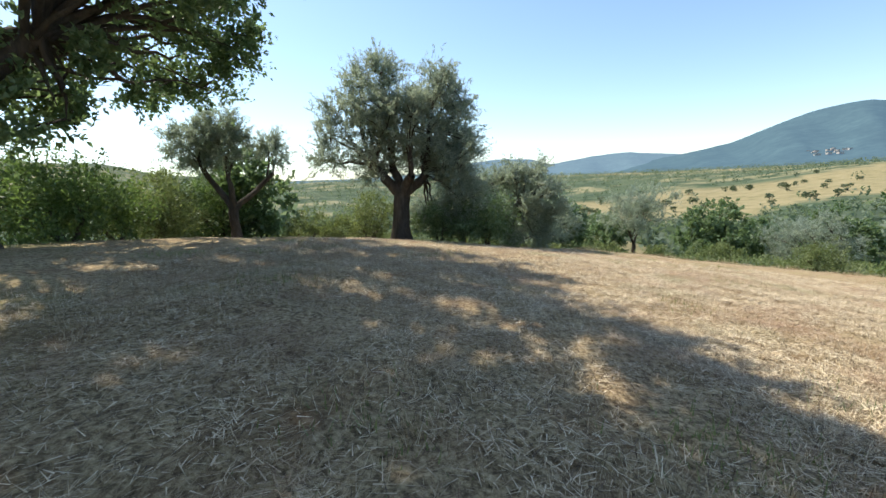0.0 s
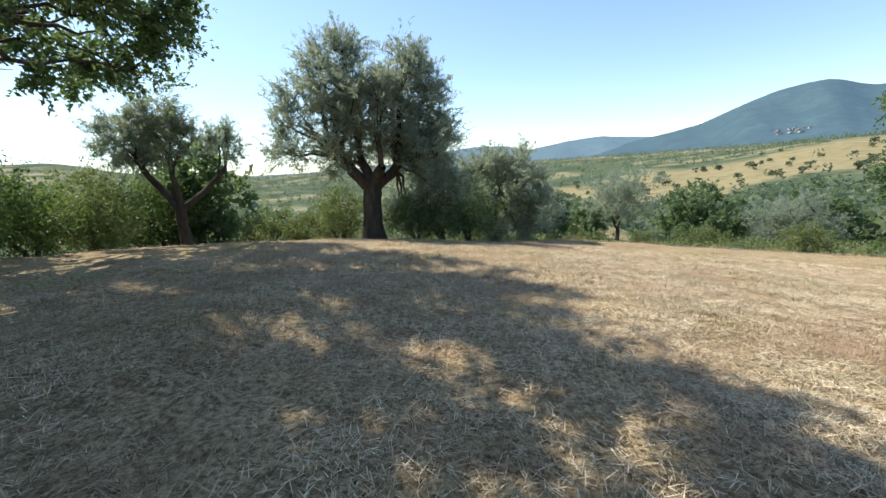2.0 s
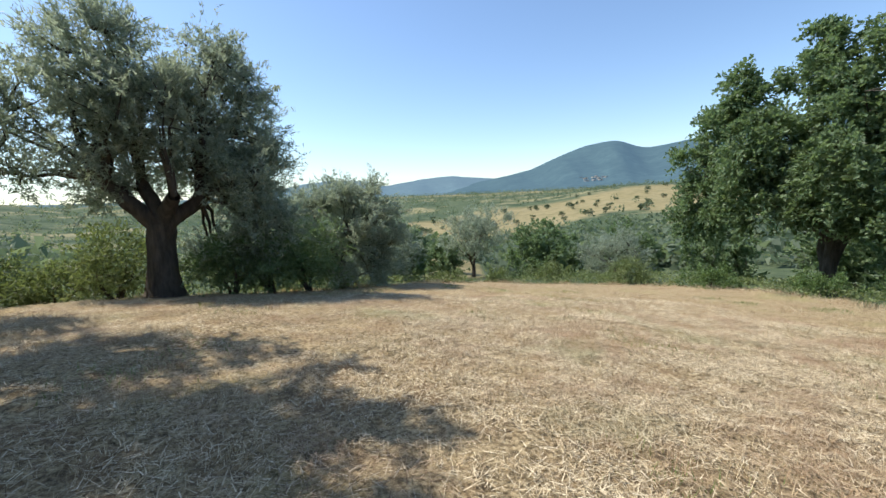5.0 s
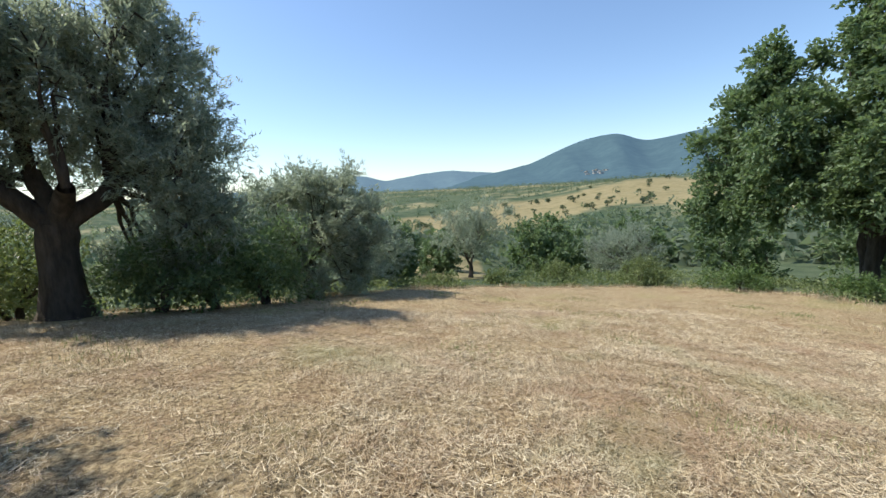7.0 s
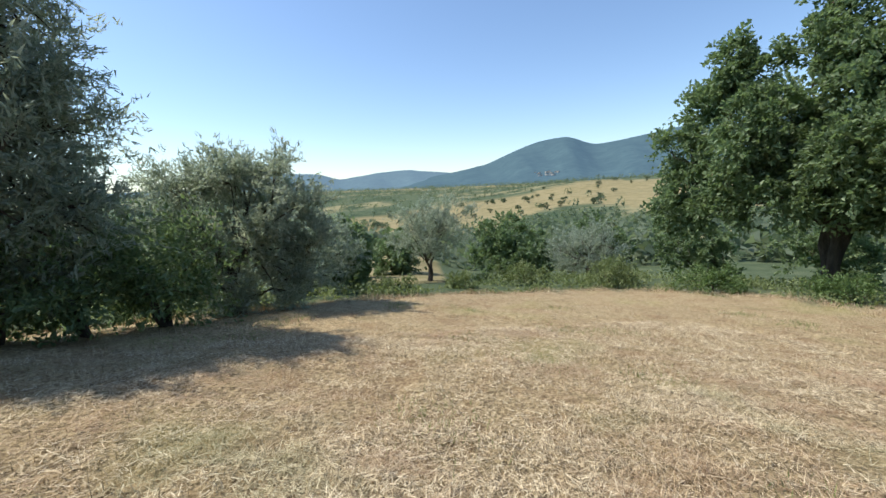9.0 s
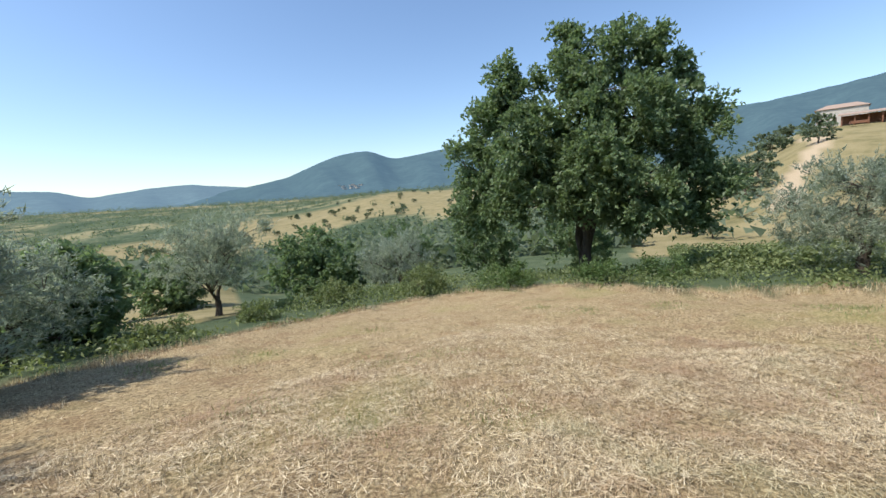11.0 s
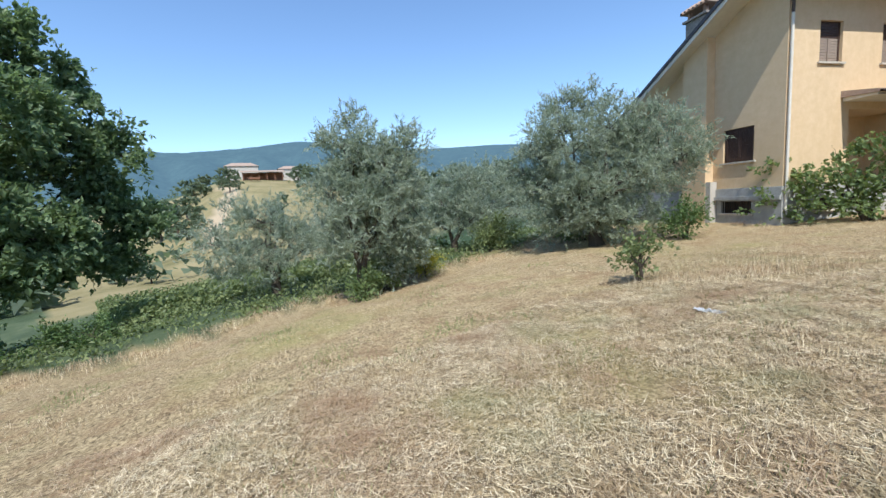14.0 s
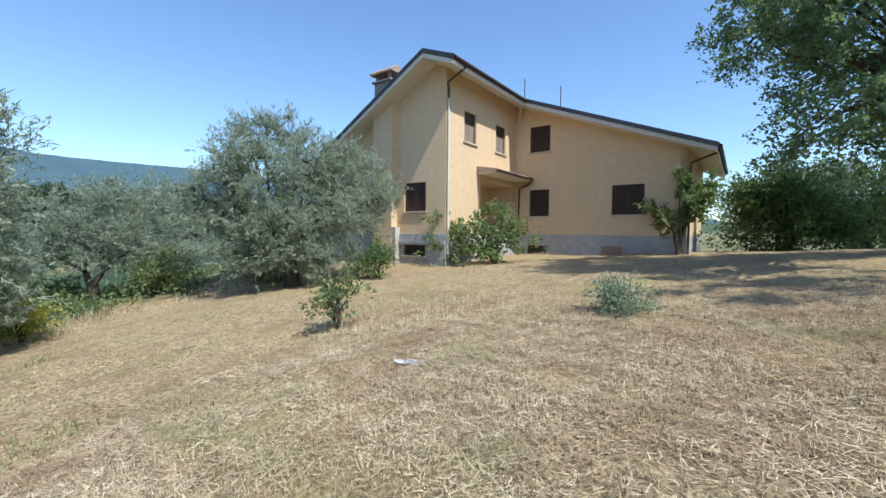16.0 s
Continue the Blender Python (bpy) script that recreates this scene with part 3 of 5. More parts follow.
olive(1.3, 20.9, 6.4, 5.0, 13, "rounded bushy olive tree growing from the bank", 1.3, 0.1, [(-0.5, 0.2, 1.9), (0.45, -0.2, 1.8)],
      turned(-3.7, [(-1.05, 0, 3.4, 0.7, 1.0, 0.7), (0.0, 0, 3.75, 0.7, 1.0, 0.55), (1.0, 0, 3.6, 0.85, 1.0, 0.7), (1.75, 0, 2.85, 0.75, 1.0, 0.9), (0.5, -0.5, 2.5, 1.2, 1.1, 0.95), (2.1, 0, 1.7, 0.7, 0.9, 0.85), (-0.6, 0.3, 1.95, 0.9, 1.0, 0.8), (0.95, 0.4, 1.2, 1.0, 1.0, 0.7), (0.2, 0, 4.2, 0.22, 0.22, 0.25), (1.3, 0, 4.1, 0.22, 0.22, 0.25), (0.5, 1.0, 2.9, 1.2, 1.0, 1.05), (-1.55, 0.3, 2.5, 0.7, 0.9, 0.9), (-0.5, -0.4, 0.9, 1.1, 0.9, 0.75), (0.9, -0.4, 0.75, 1.1, 0.9, 0.7), (1.9, 0.1, 0.7, 0.7, 0.8, 0.6)]), tr=0.2, bole=(-0.1, 0.0, 0.7), twig=0.38)
olive(3.4, 27.0, 4.8, 3.8, 14, "bushy olive tree low on the slope", 1.0, 0.15, tr=0.16)
olive(10.8, 32.0, 5.6, 5.6, 15, "small round olive tree standing alone on the slope", 0.7, 0.9, tr=0.15)
olive(23.6, 32.5, 6.6, 4.9, 16, "pale olive tree among dark oaks in the gully", 0.8, 0.15, tr=0.2)
olive(20.1, 6.0, 5.2, 6.6, 17, "upright silvery olive tree at the edge of the mown field", 1.5, 0.4, [(-0.3, -0.3, 1.9), (0.35, 0.1, 1.8), (0.0, 0.3, 2.2)],
      turned(106.7, [(-0.02, 0, 5.1, 0.99, 1.1, 0.98), (-0.13, 0, 5.9, 0.38, 0.4, 0.46), (1.83, 0, 4.8, 0.61, 0.8, 0.88), (1.93, 0, 5.5, 0.25, 0.3, 0.37), (0.83, -0.5, 4.15, 1.21, 1.21, 1.08), (-0.8, 0, 3.67, 1.03, 1.1, 0.98), (1.64, 0, 3.0, 0.96, 1.1, 1.19), (0.2, -0.6, 2.63, 1.54, 1.3, 1.15), (-0.89, 0, 1.7, 1.06, 1.1, 0.93), (1.42, 0.2, 1.5, 1.02, 1.0, 0.9), (0.62, 0.9, 3.67, 1.32, 1.32, 1.4), (1.5, -0.2, 2.2, 0.9, 0.9, 0.9)], 0.1), tr=0.2, bole=(0, 0, 0.9))
olive(24.6, 8.4, 6.0, 4.6, 18, "low spreading olive tree on the slope below the field", 0.75, 0.15, None,
      turned(95.9, [(-0.54, 0, 2.96, 1.33, 1.4, 0.96), (-1.64, 0, 2.0, 1.19, 1.4, 1.0), (0.52, 0, 2.3, 1.33, 1.4, 1.3), (-0.82, -0.4, 1.2, 1.89, 1.8, 1.0), (1.6, 0.3, 2.2, 1.1, 1.2, 1.2)], 0.3), tr=0.2)
olive(25.2, -0.8, 6.2, 4.6, 19, "round olive tree on the slope beside the house", 1.0, 0.15, None,
      turned(118.3, [(0.71, 0, 3.1, 1.31, 1.4, 1.11), (1.8, 0, 3.4, 0.95, 1.2, 0.93), (-0.53, 0, 2.4, 1.1, 1.2, 1.02), (-1.3, 0.3, 1.5, 0.9, 1.0, 0.9), (0.58, -0.8, 1.7, 1.65, 1.64, 1.16), (2.1, 0, 1.9, 1.13, 1.2, 1.09), (0.47, 0.2, 3.5, 0.7, 0.8, 0.57)], 0.35), tr=0.2)
olive(17.7, -3.2, 8.2, 7.0, 20, "broad dense olive tree in front of the house gable", 1.3, 0.2, [(-0.7, 0.3, 2.2), (0.5, -0.6, 2.3), (1.1, 0.2, 1.9)],
      turned(139, [(-1.22, 0, 5.4, 0.87, 1.1, 0.8), (-1.49, 0, 5.9, 0.3, 0.4, 0.36), (-0.18, 0, 5.8, 0.4, 0.5, 0.5), (-2.23, 0, 4.06, 1.09, 1.3, 0.99), (0.5, 0, 4.55, 1.11, 1.2, 0.97), (-0.73, -0.7, 3.86, 1.57, 1.57, 1.27), (2.06, 0, 3.89, 1.38, 1.4, 1.14), (3.05, 0, 3.28, 0.97, 1.2, 1.12), (1.57, -0.6, 2.34, 1.77, 1.72, 1.22), (-2.25, 0, 2.28, 1.05, 1.2, 1.32), (-0.38, -0.6, 1.9, 1.82, 1.75, 1.09), (-1.37, 0.2, 1.2, 1.34, 1.34, 0.61), (0.85, 0.9, 3.71, 1.69, 1.67, 1.49), (-3.15, 0.2, 2.86, 0.6, 0.8, 0.8), (0.7, -0.6, 0.8, 1.6, 1.2, 0.7), (-1.6, -0.3, 0.8, 1.2, 1.0, 0.7)], 0.2), tr=0.26, bole=(0.1, 0.05, 0.9))
olive(30.0, 2.5, 7.0, 5.2, 21, "olive tree further down the slope", 0.5, 0.15, tr=0.2)
olive(31.0, -7.0, 7.5, 5.0, 22, "olive tree behind the round olive", 0.5, 0.15, tr=0.2)

# oaks
oak(27.5, 19.9, turned(67.8, [(-4.2, 0, 12.4, 0.75, 1.0, 0.9), (-4.2, 0, 10.9, 1.1, 1.5, 1.2), (-1.2, 0, 13.2, 1.0, 1.3, 1.1), (-0.64, 0, 11.5, 1.7, 2.0, 1.8), (2.9, 0, 12.1, 1.9, 2.1, 1.6), (3.8, 0, 13.3, 0.6, 0.8, 0.7), (1.9, 0, 13.2, 0.65, 0.9, 0.8), (4.7, 0, 10.9, 0.85, 1.3, 1.3), (1.68, -1, 9.57, 3.36, 2.83, 2.18), (5.2, 0, 8.1, 1.31, 1.8, 2.42), (-5.3, 0.3, 9.6, 1.8, 2.0, 1.5), (-6.6, 0, 7.3, 1.7, 2.0, 1.8), (-2.84, -1.5, 8.19, 2.77, 2.42, 2.38), (0.76, -2, 6.59, 3.23, 2.74, 2.63), (5.8, 0.3, 4.9, 1.27, 1.8, 2.1), (-6.2, 0, 4.6, 2.3, 2.22, 2.2), (-2.5, -1.8, 5.2, 2.8, 2.4, 1.6), (2.71, -1.8, 4.9, 2.55, 2.27, 1.8), (4.29, -0.5, 3.6, 1.94, 1.84, 1.0), (0.56, 2.5, 7.0, 3.26, 2.76, 2.9)]),
    [(-0.75, -0.3, 3.4), (0.95, -0.1, 3.2), (0.1, 0.5, 4.2)], 0.3, 3.0, 500, 216, 31, "tall full-crowned oak tree beyond the field", 0.25, 0.9, 2.5)
oak(-9.5, 6.3, [(0.9, 1.0, 8.4, 5.0, 5.6, 2.2), (0.9, 1.0, 10.2, 3.6, 3.8, 1.8), (2.0, 2.6, 5.8, 2.2, 2.2, 1.2), (-0.8, 4.6, 4.6, 2.0, 2.0, 0.9), (-3.2, 3.2, 4.2, 2.2, 2.2, 1.2), (0.6, 1.8, 3.6, 1.5, 1.5, 0.9), (5.2, -1.3, 8.4, 1.6, 1.9, 1.2), (4.6, 0.6, 8.6, 2.2, 2.4, 1.3), (-3.1, 0.0, 7.5, 3, 3.6, 2.4), (3.5, -2.6, 7.4, 2.6, 2.6, 1.6), (3.8, 4.4, 7.4, 1.8, 2.2, 1.4), (3.9, 3.6, 8.5, 1.5, 2.1, 1.1), (5.3, -0.2, 8.0, 1.2, 1.5, 0.9), (0.7, 8.1, 5.5, 1.0, 0.9, 0.8), (-0.5, 7.9, 5.9, 1.3, 1.2, 0.8), (-1.1, 6.2, 5.8, 1.6, 1.5, 0.9), (-2.0, 7.9, 4.7, 1.0, 1.0, 0.6), (-0.2, 8.4, 4.4, 0.8, 0.7, 0.55), (-1.3, 7.4, 4.7, 1.0, 1.0, 0.6), (-2.6, 6.2, 4.5, 1.1, 1.1, 0.6), (1.2, 7.8, 6.0, 0.8, 0.9, 0.8), (0.5, 1.4, 2.5, 1.3, 1.2, 0.8), (0.5, 4.9, 6.0, 1.6, 1.6, 0.9), (2.2, 5.6, 7.3, 1.8, 1.8, 1.1), (1.0, 6.8, 7.4, 2.0, 1.8, 1.1)],
    [(0.4, 0.2), (0.9, 1.4, 4.2), (-0.6, 1.2, 4.0)], 0.36, 3.6, 560, 144, 32, "huge old oak whose crown shades the field", 0.165, 0.66, 1.6, bole=(0.1, 0.1, 2.3))
# the last two lobes are unseen limbs, added to cast shade on the field
oak(-1.4, -4.6, [(0, 0, 9.5, 4.0, 4.0, 3.0), (3.4, .5, 8.2, 2.2, 2.4, 1.8), (3.2, -2.5, 7.4, 2.4, 2.6, 2.0), (1, 3.0, 8.2, 2.6, 2.4, 1.6), (1.6, -1.8, 4.8, 2.4, 2.4, 1.5), (0.4, -0.6, 3.6, 2.0, 2.2, 1.2), (-3, 0, 8, 3, 3.5, 2.6), (3.3, 2.3, 3.4, 1.3, 1.4, 0.9), (2.6, 1.0, 5.0, 1.8, 1.8, 1.1), (5.0, 1.9, 5.3, 0.9, 0.9, 0.6), (4.1, 2.2, 4.3, 0.9, 0.9, 0.7), (4.1, 2.3, 2.6, 0.6, 0.6, 0.6), (4.7, 1.6, 6.4, 1.2, 1.2, 0.8), (3.6, 2.6, 2.4, 1.2, 1.1, 0.8), (2.6, 3.0, 2.7, 1.1, 1.1, 0.9), (0.0, 5.6, 7.6, 2.2, 2.0, 1.2), (1.0, 7.4, 7.5, 1.6, 1.4, 0.9)],
    [(0.3, 0.1), (1.2, 0.6, 3.9)], 0.34, 3.2, 440, 204, 33, "tall oak tree with low limbs beside the house", 0.115, 0.6, 1.6, bole=(0.1, 0.05, 2.2))
# added mostly out of view, to throw shade on the shrubs by the house
oak(-7.5, -11.0, [(0, 0, 9.0, 3.8, 3.8, 2.8), (2.4, -1.0, 7.0, 2.4, 2.4, 1.8), (-2.4, 1, 7.4, 2.6, 2.6, 2.2), (1.6, 1.4, 5.0, 2.0, 2.0, 1.4)],
    [(0.2, 0.1)], 0.32, 3.0, 200, 132, 34, "mostly unseen oak tree added to shade the shrubs by the house corner", 0.17, 0.8, 2.2)
for i, (x, y, s, w) in enumerate([(18.5, 36.0, 0.85, 6.0), (22.0, 39.5, 0.95, 6.5), (28.0, 36.5, 0.9, 6.5), (33.0, 31.0, 0.95, 7.0), (13.0, 49.0, 0.7, 5.5), (5.2, 30.5, 0.52, 4.4), (7.6, 46.0, 0.8, 6.0), (-12.5, 19.5, 0.85, 5.0), (36.0, 24.0, 0.95, 6.5)]):
    oak(x, y, [(0, 0, 4.2 * s, w * .34, w * .34, 2.4 * s), (w * .24, 0, 2.9 * s, w * .25, w * .28, 2.2 * s), (-w * .24, .5, 2.9 * s, w * .25, w * .28, 2.2 * s), (0, -w * .22, 2.2 * s, w * .3, w * .24, 2.0 * s), (w * .1, -w * .2, 1.0 * s, w * .3, w * .2, 1.0 * s), (-w * .2, -w * .2, 1.0 * s, w * .3, w * .2, 1.0 * s)],
        [(0.1, 0)], 0.16, 1.6, 100, 80, 40 + i, "dark green young oak in the gully", 0.28, 0.75, 0.1)

# shrubs under and between the trees
for i, (x, y, w, h, lf, lb) in enumerate([
        (-2.0, 17.5, 2.4, 1.9, OAK_LEAF, "dark shrub under the old olive"), (-0.9, 18.1, 3.0, 2.3, OAK_LEAF, "dark shrub under the old olive"), (0.1, 19.0, 2.8, 2.7, OAK_LEAF, "dark shrub under the old olive"),
        (-5.4, 18.4, 2.6, 2.3, BRAMBLE_LEAF, "sunlit bramble beside the old olive"), (-6.9, 18.6, 2.4, 1.3, BRAMBLE_LEAF, "sunlit bramble beside the old olive"),
        (-12.6, 17.6, 3.4, 3.9, SHRUB_LEAF, "tall dark shrub behind the leaning olive"), (-12.4, 14.0, 3.2, 2.8, BRAMBLE_LEAF, "pale green shrub at the edge of the shade"),
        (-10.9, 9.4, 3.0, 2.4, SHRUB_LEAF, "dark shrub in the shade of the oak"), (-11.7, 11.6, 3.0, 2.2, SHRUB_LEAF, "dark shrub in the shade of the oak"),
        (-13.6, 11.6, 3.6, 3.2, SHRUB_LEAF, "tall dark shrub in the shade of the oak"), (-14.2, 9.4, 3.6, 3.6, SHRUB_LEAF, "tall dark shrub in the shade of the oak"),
        (-14.6, 16.6, 4.0, 3.0, BRAMBLE_LEAF, "pale green shrub at the edge of the shade"), (-8.6, 18.4, 3.0, 1.5, BRAMBLE_LEAF, "pale green shrub at the edge of the shade"),
        (19.2, 6.4, 1.3, 1.1, FIG_LEAF, "green sprouts at the foot of the silvery olive"), (20.3, 5.0, 1.6, 1.2, BRAMBLE_LEAF, "green sprouts at the foot of the silvery olive"),
        (22.3, 3.3, 2.2, 1.6, BRAMBLE_LEAF, "tangled bramble between the olives"), (22.5, -1.5, 2.4, 1.8, BRAMBLE_LEAF, "tangled bramble between the olives"),
        (19.6, -4.6, 2.6, 1.5, BRAMBLE_LEAF, "tangled bramble between the olives"), (15.0, -4.6, 1.8, 1.4, SHRUB_LEAF, "low dark shrub by the house corner"),
        (22.5, 17.0, 3.0, 1.0, SHRUB_LEAF, "green shrub at the foot of the tall oak"), (24.5, 14.8, 3.0, 1.1, SHRUB_LEAF, "green shrub at the foot of the tall oak"),
        (20.0, 20.6, 3.2, 1.2, SHRUB_LEAF, "green shrub at the foot of the tall oak"), (18.2, 24.6, 3.2, 1.5, BRAMBLE_LEAF, "green shrub at the foot of the tall oak"),
        (14.5, 27.4, 3.0, 1.1, BRAMBLE_LEAF, "low bramble along the bank"), (10.5, 27.0, 2.4, 0.8, BRAMBLE_LEAF, "low bramble along the bank"), (6.8, 25.4, 2.4, 0.9, BRAMBLE_LEAF, "low bramble along the bank"),
        (-6.0, -18.0, 7.0, 5.0, OAK_LEAF, "large dark shrub beside the house"), (-7.5, -12.8, 3.4, 2.2, BRAMBLE_LEAF, "pale green shrub at the edge of the garden")]):
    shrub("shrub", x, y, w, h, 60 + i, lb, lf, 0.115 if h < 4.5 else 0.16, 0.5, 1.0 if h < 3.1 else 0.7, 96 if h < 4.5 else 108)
shrub("fig_bush", 11.4, -8.9, 3.4, 2.7, 90, "broad-leaved green fig bush against the sunlit wall", FIG_LEAF, 0.17, 0.7, 0.75, 48, "", "shrub",
      lobes=turned(166.7, [(-1.9, 0, 1.6, 0.8, 0.8, 0.6), (-0.68, 0, 1.75, 1.05, 1.0, 0.85), (-1.9, 0, 0.67, 0.95, 0.9, 0.55), (-0.16, 0, 0.69, 1.1, 1.0, 0.6), (1.0, 0, 1.15, 0.65, 0.7, 0.65), (-0.82, 0, 2.5, 0.3, 0.3, 0.4), (-2.5, 0, 2.0, 0.3, 0.3, 0.4), (0.3, 0, 2.1, 0.4, 0.4, 0.4)]), twig=0.46)
shrub("fig_bush", 3.7, -11.5, 3.0, 3.9, 91, "broad-leaved fig bush at the house corner", FIG_LEAF, 0.18, 0.7, 0.45, 48, "", "shrub",
      lobes=turned(-170.2, [(-0.98, 0, 2.07, 0.45, 0.5, 0.55), (-0.02, 0, 3.2, 0.3, 0.35, 0.5), (0.74, 0, 2.52, 0.75, 0.75, 0.65), (-0.52, 0, 1.5, 0.6, 0.6, 0.35), (1.13, 0, 2.9, 0.5, 0.5, 0.5), (0.55, 0, 1.91, 0.55, 0.55, 0.45)]), twig=0.3)
shrub("shrub", -1.0, -14.5, 6.0, 4.6, 95, "large dark rounded shrub beside the house corner", SHRUB_LEAF, 0.17, 0.5, 0.75, 96,
      lobes=turned(-160.6, [(-0.95, 0, 2.55, 1.1, 1.2, 0.98), (0.29, 0, 2.75, 1.15, 1.2, 1.05), (-1.35, 0, 1.19, 0.9, 1.0, 1.15), (0.15, 0, 0.95, 1.4, 1.3, 1.0), (1.4, 0, 1.4, 1.0, 1.0, 1.0), (2.2, 0.3, 1.0, 0.8, 0.9, 0.8)]))
olive(-2.6, -18.0, 5.6, 5.6, 23, "grey-green olive tree behind the dark shrub", 0.6, 0.6, tr=0.2)
shrub("sapling", 11.8, 2.45, 0.75, 1.4, 92, "leafy green sapling standing in the dry field", BRAMBLE_LEAF, 0.10, 0.6, 1.7, 30, "", "plant")
shrub("sage_bush", 6.8, 1.75, 0.95, 0.6, 93, "grey-green sage bush in the dry field", SAGE_LEAF, 0.07, 0.3, 9.0, 70, "", "plant")
shrub("broom_bush", 20.8, 3.2, 1.0, 1.2, 94, "yellow flowering broom at the field edge", YELLOW_LEAF, 0.09, 0.4, 2.0, 90, "", "shrub")


def scatter_points(n, az0, az1, r0, r1, rg, log=False):
    az = rg.uniform(az0, az1, n)
    r = np.exp(rg.uniform(math.log(r0), math.log(r1), n)) if log else np.sqrt(rg.uniform(r0 * r0, r1 * r1, n))
    x, y = CX + r * np.sin(np.radians(az)), CY + r * np.cos(np.radians(az))
    return x, y, az, r


def stuff(name, mesh, label, category):
    return tagged(new(name, mesh), label, category, kind="stuff")


def undergrowth():
    """Brambles and weeds on the banks round the field, and the vine patch below it."""
    rg = np.random.RandomState(5)
    x, y, az, r = scatter_points(1500, -62, 132, 13, 34, rg)
    rho = r / rim(az)
    ok = (rho > 1.04) & (rho < 1.75) & ~((az > 1) & (az < 19) & (rho > 1.3))
    x, y = x[ok], y[ok]
    n = 46
    hgt = rg.uniform(0.1, 0.55, len(x))
    i = np.repeat(np.arange(len(x)), n)
    px, py = x[i] + rg.normal(0, 0.42, len(i)), y[i] + rg.normal(0, 0.42, len(i))
    pz = height(px, py) + hgt[i] * rg.random_sample(len(i)) ** 0.7
    stuff("bramble_bank", leaves_mesh("bramble_bank", np.stack([px, py, pz], 1), 0.15, 0.55, BRAMBLE_LEAF, rg), "low green brambles and weeds on the bank", "undergrowth")
    x, y, az, r = scatter_points(42000, 75, 112, 23, 50, rg)
    px, py = x, y
    ridge = 0.5 + 0.5 * np.sin(r * 2.6)
    pz = height(px, py) + 0.2 + 0.9 * ridge * rg.random_sample(len(px))
    stuff("vine_patch", leaves_mesh("vine_patch", np.stack([px, py, pz], 1), 0.24, 0.75, BRAMBLE_LEAF, rg), "dense bright green vines below the field", "vines")


undergrowth()


def far_woods():
    rg = np.random.RandomState(8)
    x, y, az, r = scatter_points(4900, -75, 140, 58, 1500, rg, True)
    wob = 4 * np.sin(r * 0.03)
    gold = ((az > 1) & (az < 19) & (r < 66)) | ((az > 9 + wob) & (az < 72) & (r > 205) & (r < 340 + (az - 9) * 3.4)) | ((az > 72) & (az < 106) & (r > 40) & (r < 230)) | ((az < -40) & (az > -66) & (r > 520))
    gold &= rg.random_sample(len(x)) > 0.07
    x, y, r = x[~gold], y[~gold], r[~gold]
    fx, fy, faz, fr = scatter_points(3000, -50, 75, 460, 1500, rg)
    x, y, r = np.concatenate([x, fx]), np.concatenate([y, fy]), np.concatenate([r, fr])
    n = 16
    i = np.repeat(np.arange(len(x)), n)
    rad = rg.uniform(1.3, 2.6, len(x)) * (1 + r / 900)
    v = rg.normal(size=(len(i), 3))
    v /= np.linalg.norm(v, axis=1, keepdims=True)
    v *= (0.65 + 0.4 * rg.random_sample((len(i), 1)))
    P = np.stack([x[i] + v[:, 0] * rad[i], y[i] + v[:, 1] * rad[i], height(x, y)[i] + rad[i] * (0.9 + v[:, 2])], 1)
    stuff("far_wood", leaves_mesh("far_wood", P, 1.45, 0.95, FAR_LEAF, rg, slim=True), "hazy green woods and groves across the valley", "woods")


far_woods()


def far_olives():
    """Olives dotted over the golden hillside."""
    rg = np.random.RandomState(21)
    protos = []
    for s in range(3):
        t = tree("olive_tree", "small round olive tree on the golden hillside", "tree", 30 + s * 6, 330 + s * 9, [(0, 0, 2.4, 2.0, 2.0, 1.7), (1.0, 0.4, 1.9, 1.4, 1.5, 1.3), (-1.0, -0.3, 1.9, 1.4, 1.5, 1.3)], [(0.1, 0)], 0.16, 1.0, FAR_LEAF, 0.42, 0.7, 26, 24, 0.7, 300 + s, "hillside olives", lite=True)
        protos.append(t)
    for k in range(130):
        az = rg.uniform(10, 70)
        r = rg.uniform(215, 340 + (az - 9) * 3.4)
        if k > 95:
            az, r = rg.uniform(74, 104), rg.uniform(60, 210)
            if abs(az - 89) < 5:
                continue
        x, y = CX + r * math.sin(radians(az)), CY + r * math.cos(radians(az))
        s = rg.uniform(0.7, 1.25)
        copy_thing(protos[k % 3], pose(x, y, gz(x, y) - 0.1, 0, 0, rg.uniform(0, 360)) @ Matrix.Diagonal((s, s, s, 1)))

    # larger trees round the hill farm
    for k, (az, r, s) in enumerate([(82.5, 128, 2.1), (84.2, 118, 2.4), (85.4, 140, 2.0), (86.6, 180, 2.4), (87.8, 192, 2.0), (90.4, 176, 1.9), (90.2, 150, 1.6), (84.8, 108, 1.3), (98.5, 180, 2.2), (100.5, 168, 2.4), (103, 160, 2.4), (105.5, 150, 2.6), (108, 140, 2.5), (111, 120, 2.4), (114, 105, 2.4), (117, 95, 2.3), (120, 85, 2.2), (123, 75, 2.2), (126, 66, 2.2), (112, 80, 1.8), (106, 100, 1.8)]):
        x, y = CX + r * math.sin(radians(az)), CY + r * math.cos(radians(az))
        copy_thing(protos[k % 3], pose(x, y, gz(x, y) - 0.2, 0, 0, k * 47) @ Matrix.Diagonal((s, s, s, 1)))


far_olives()


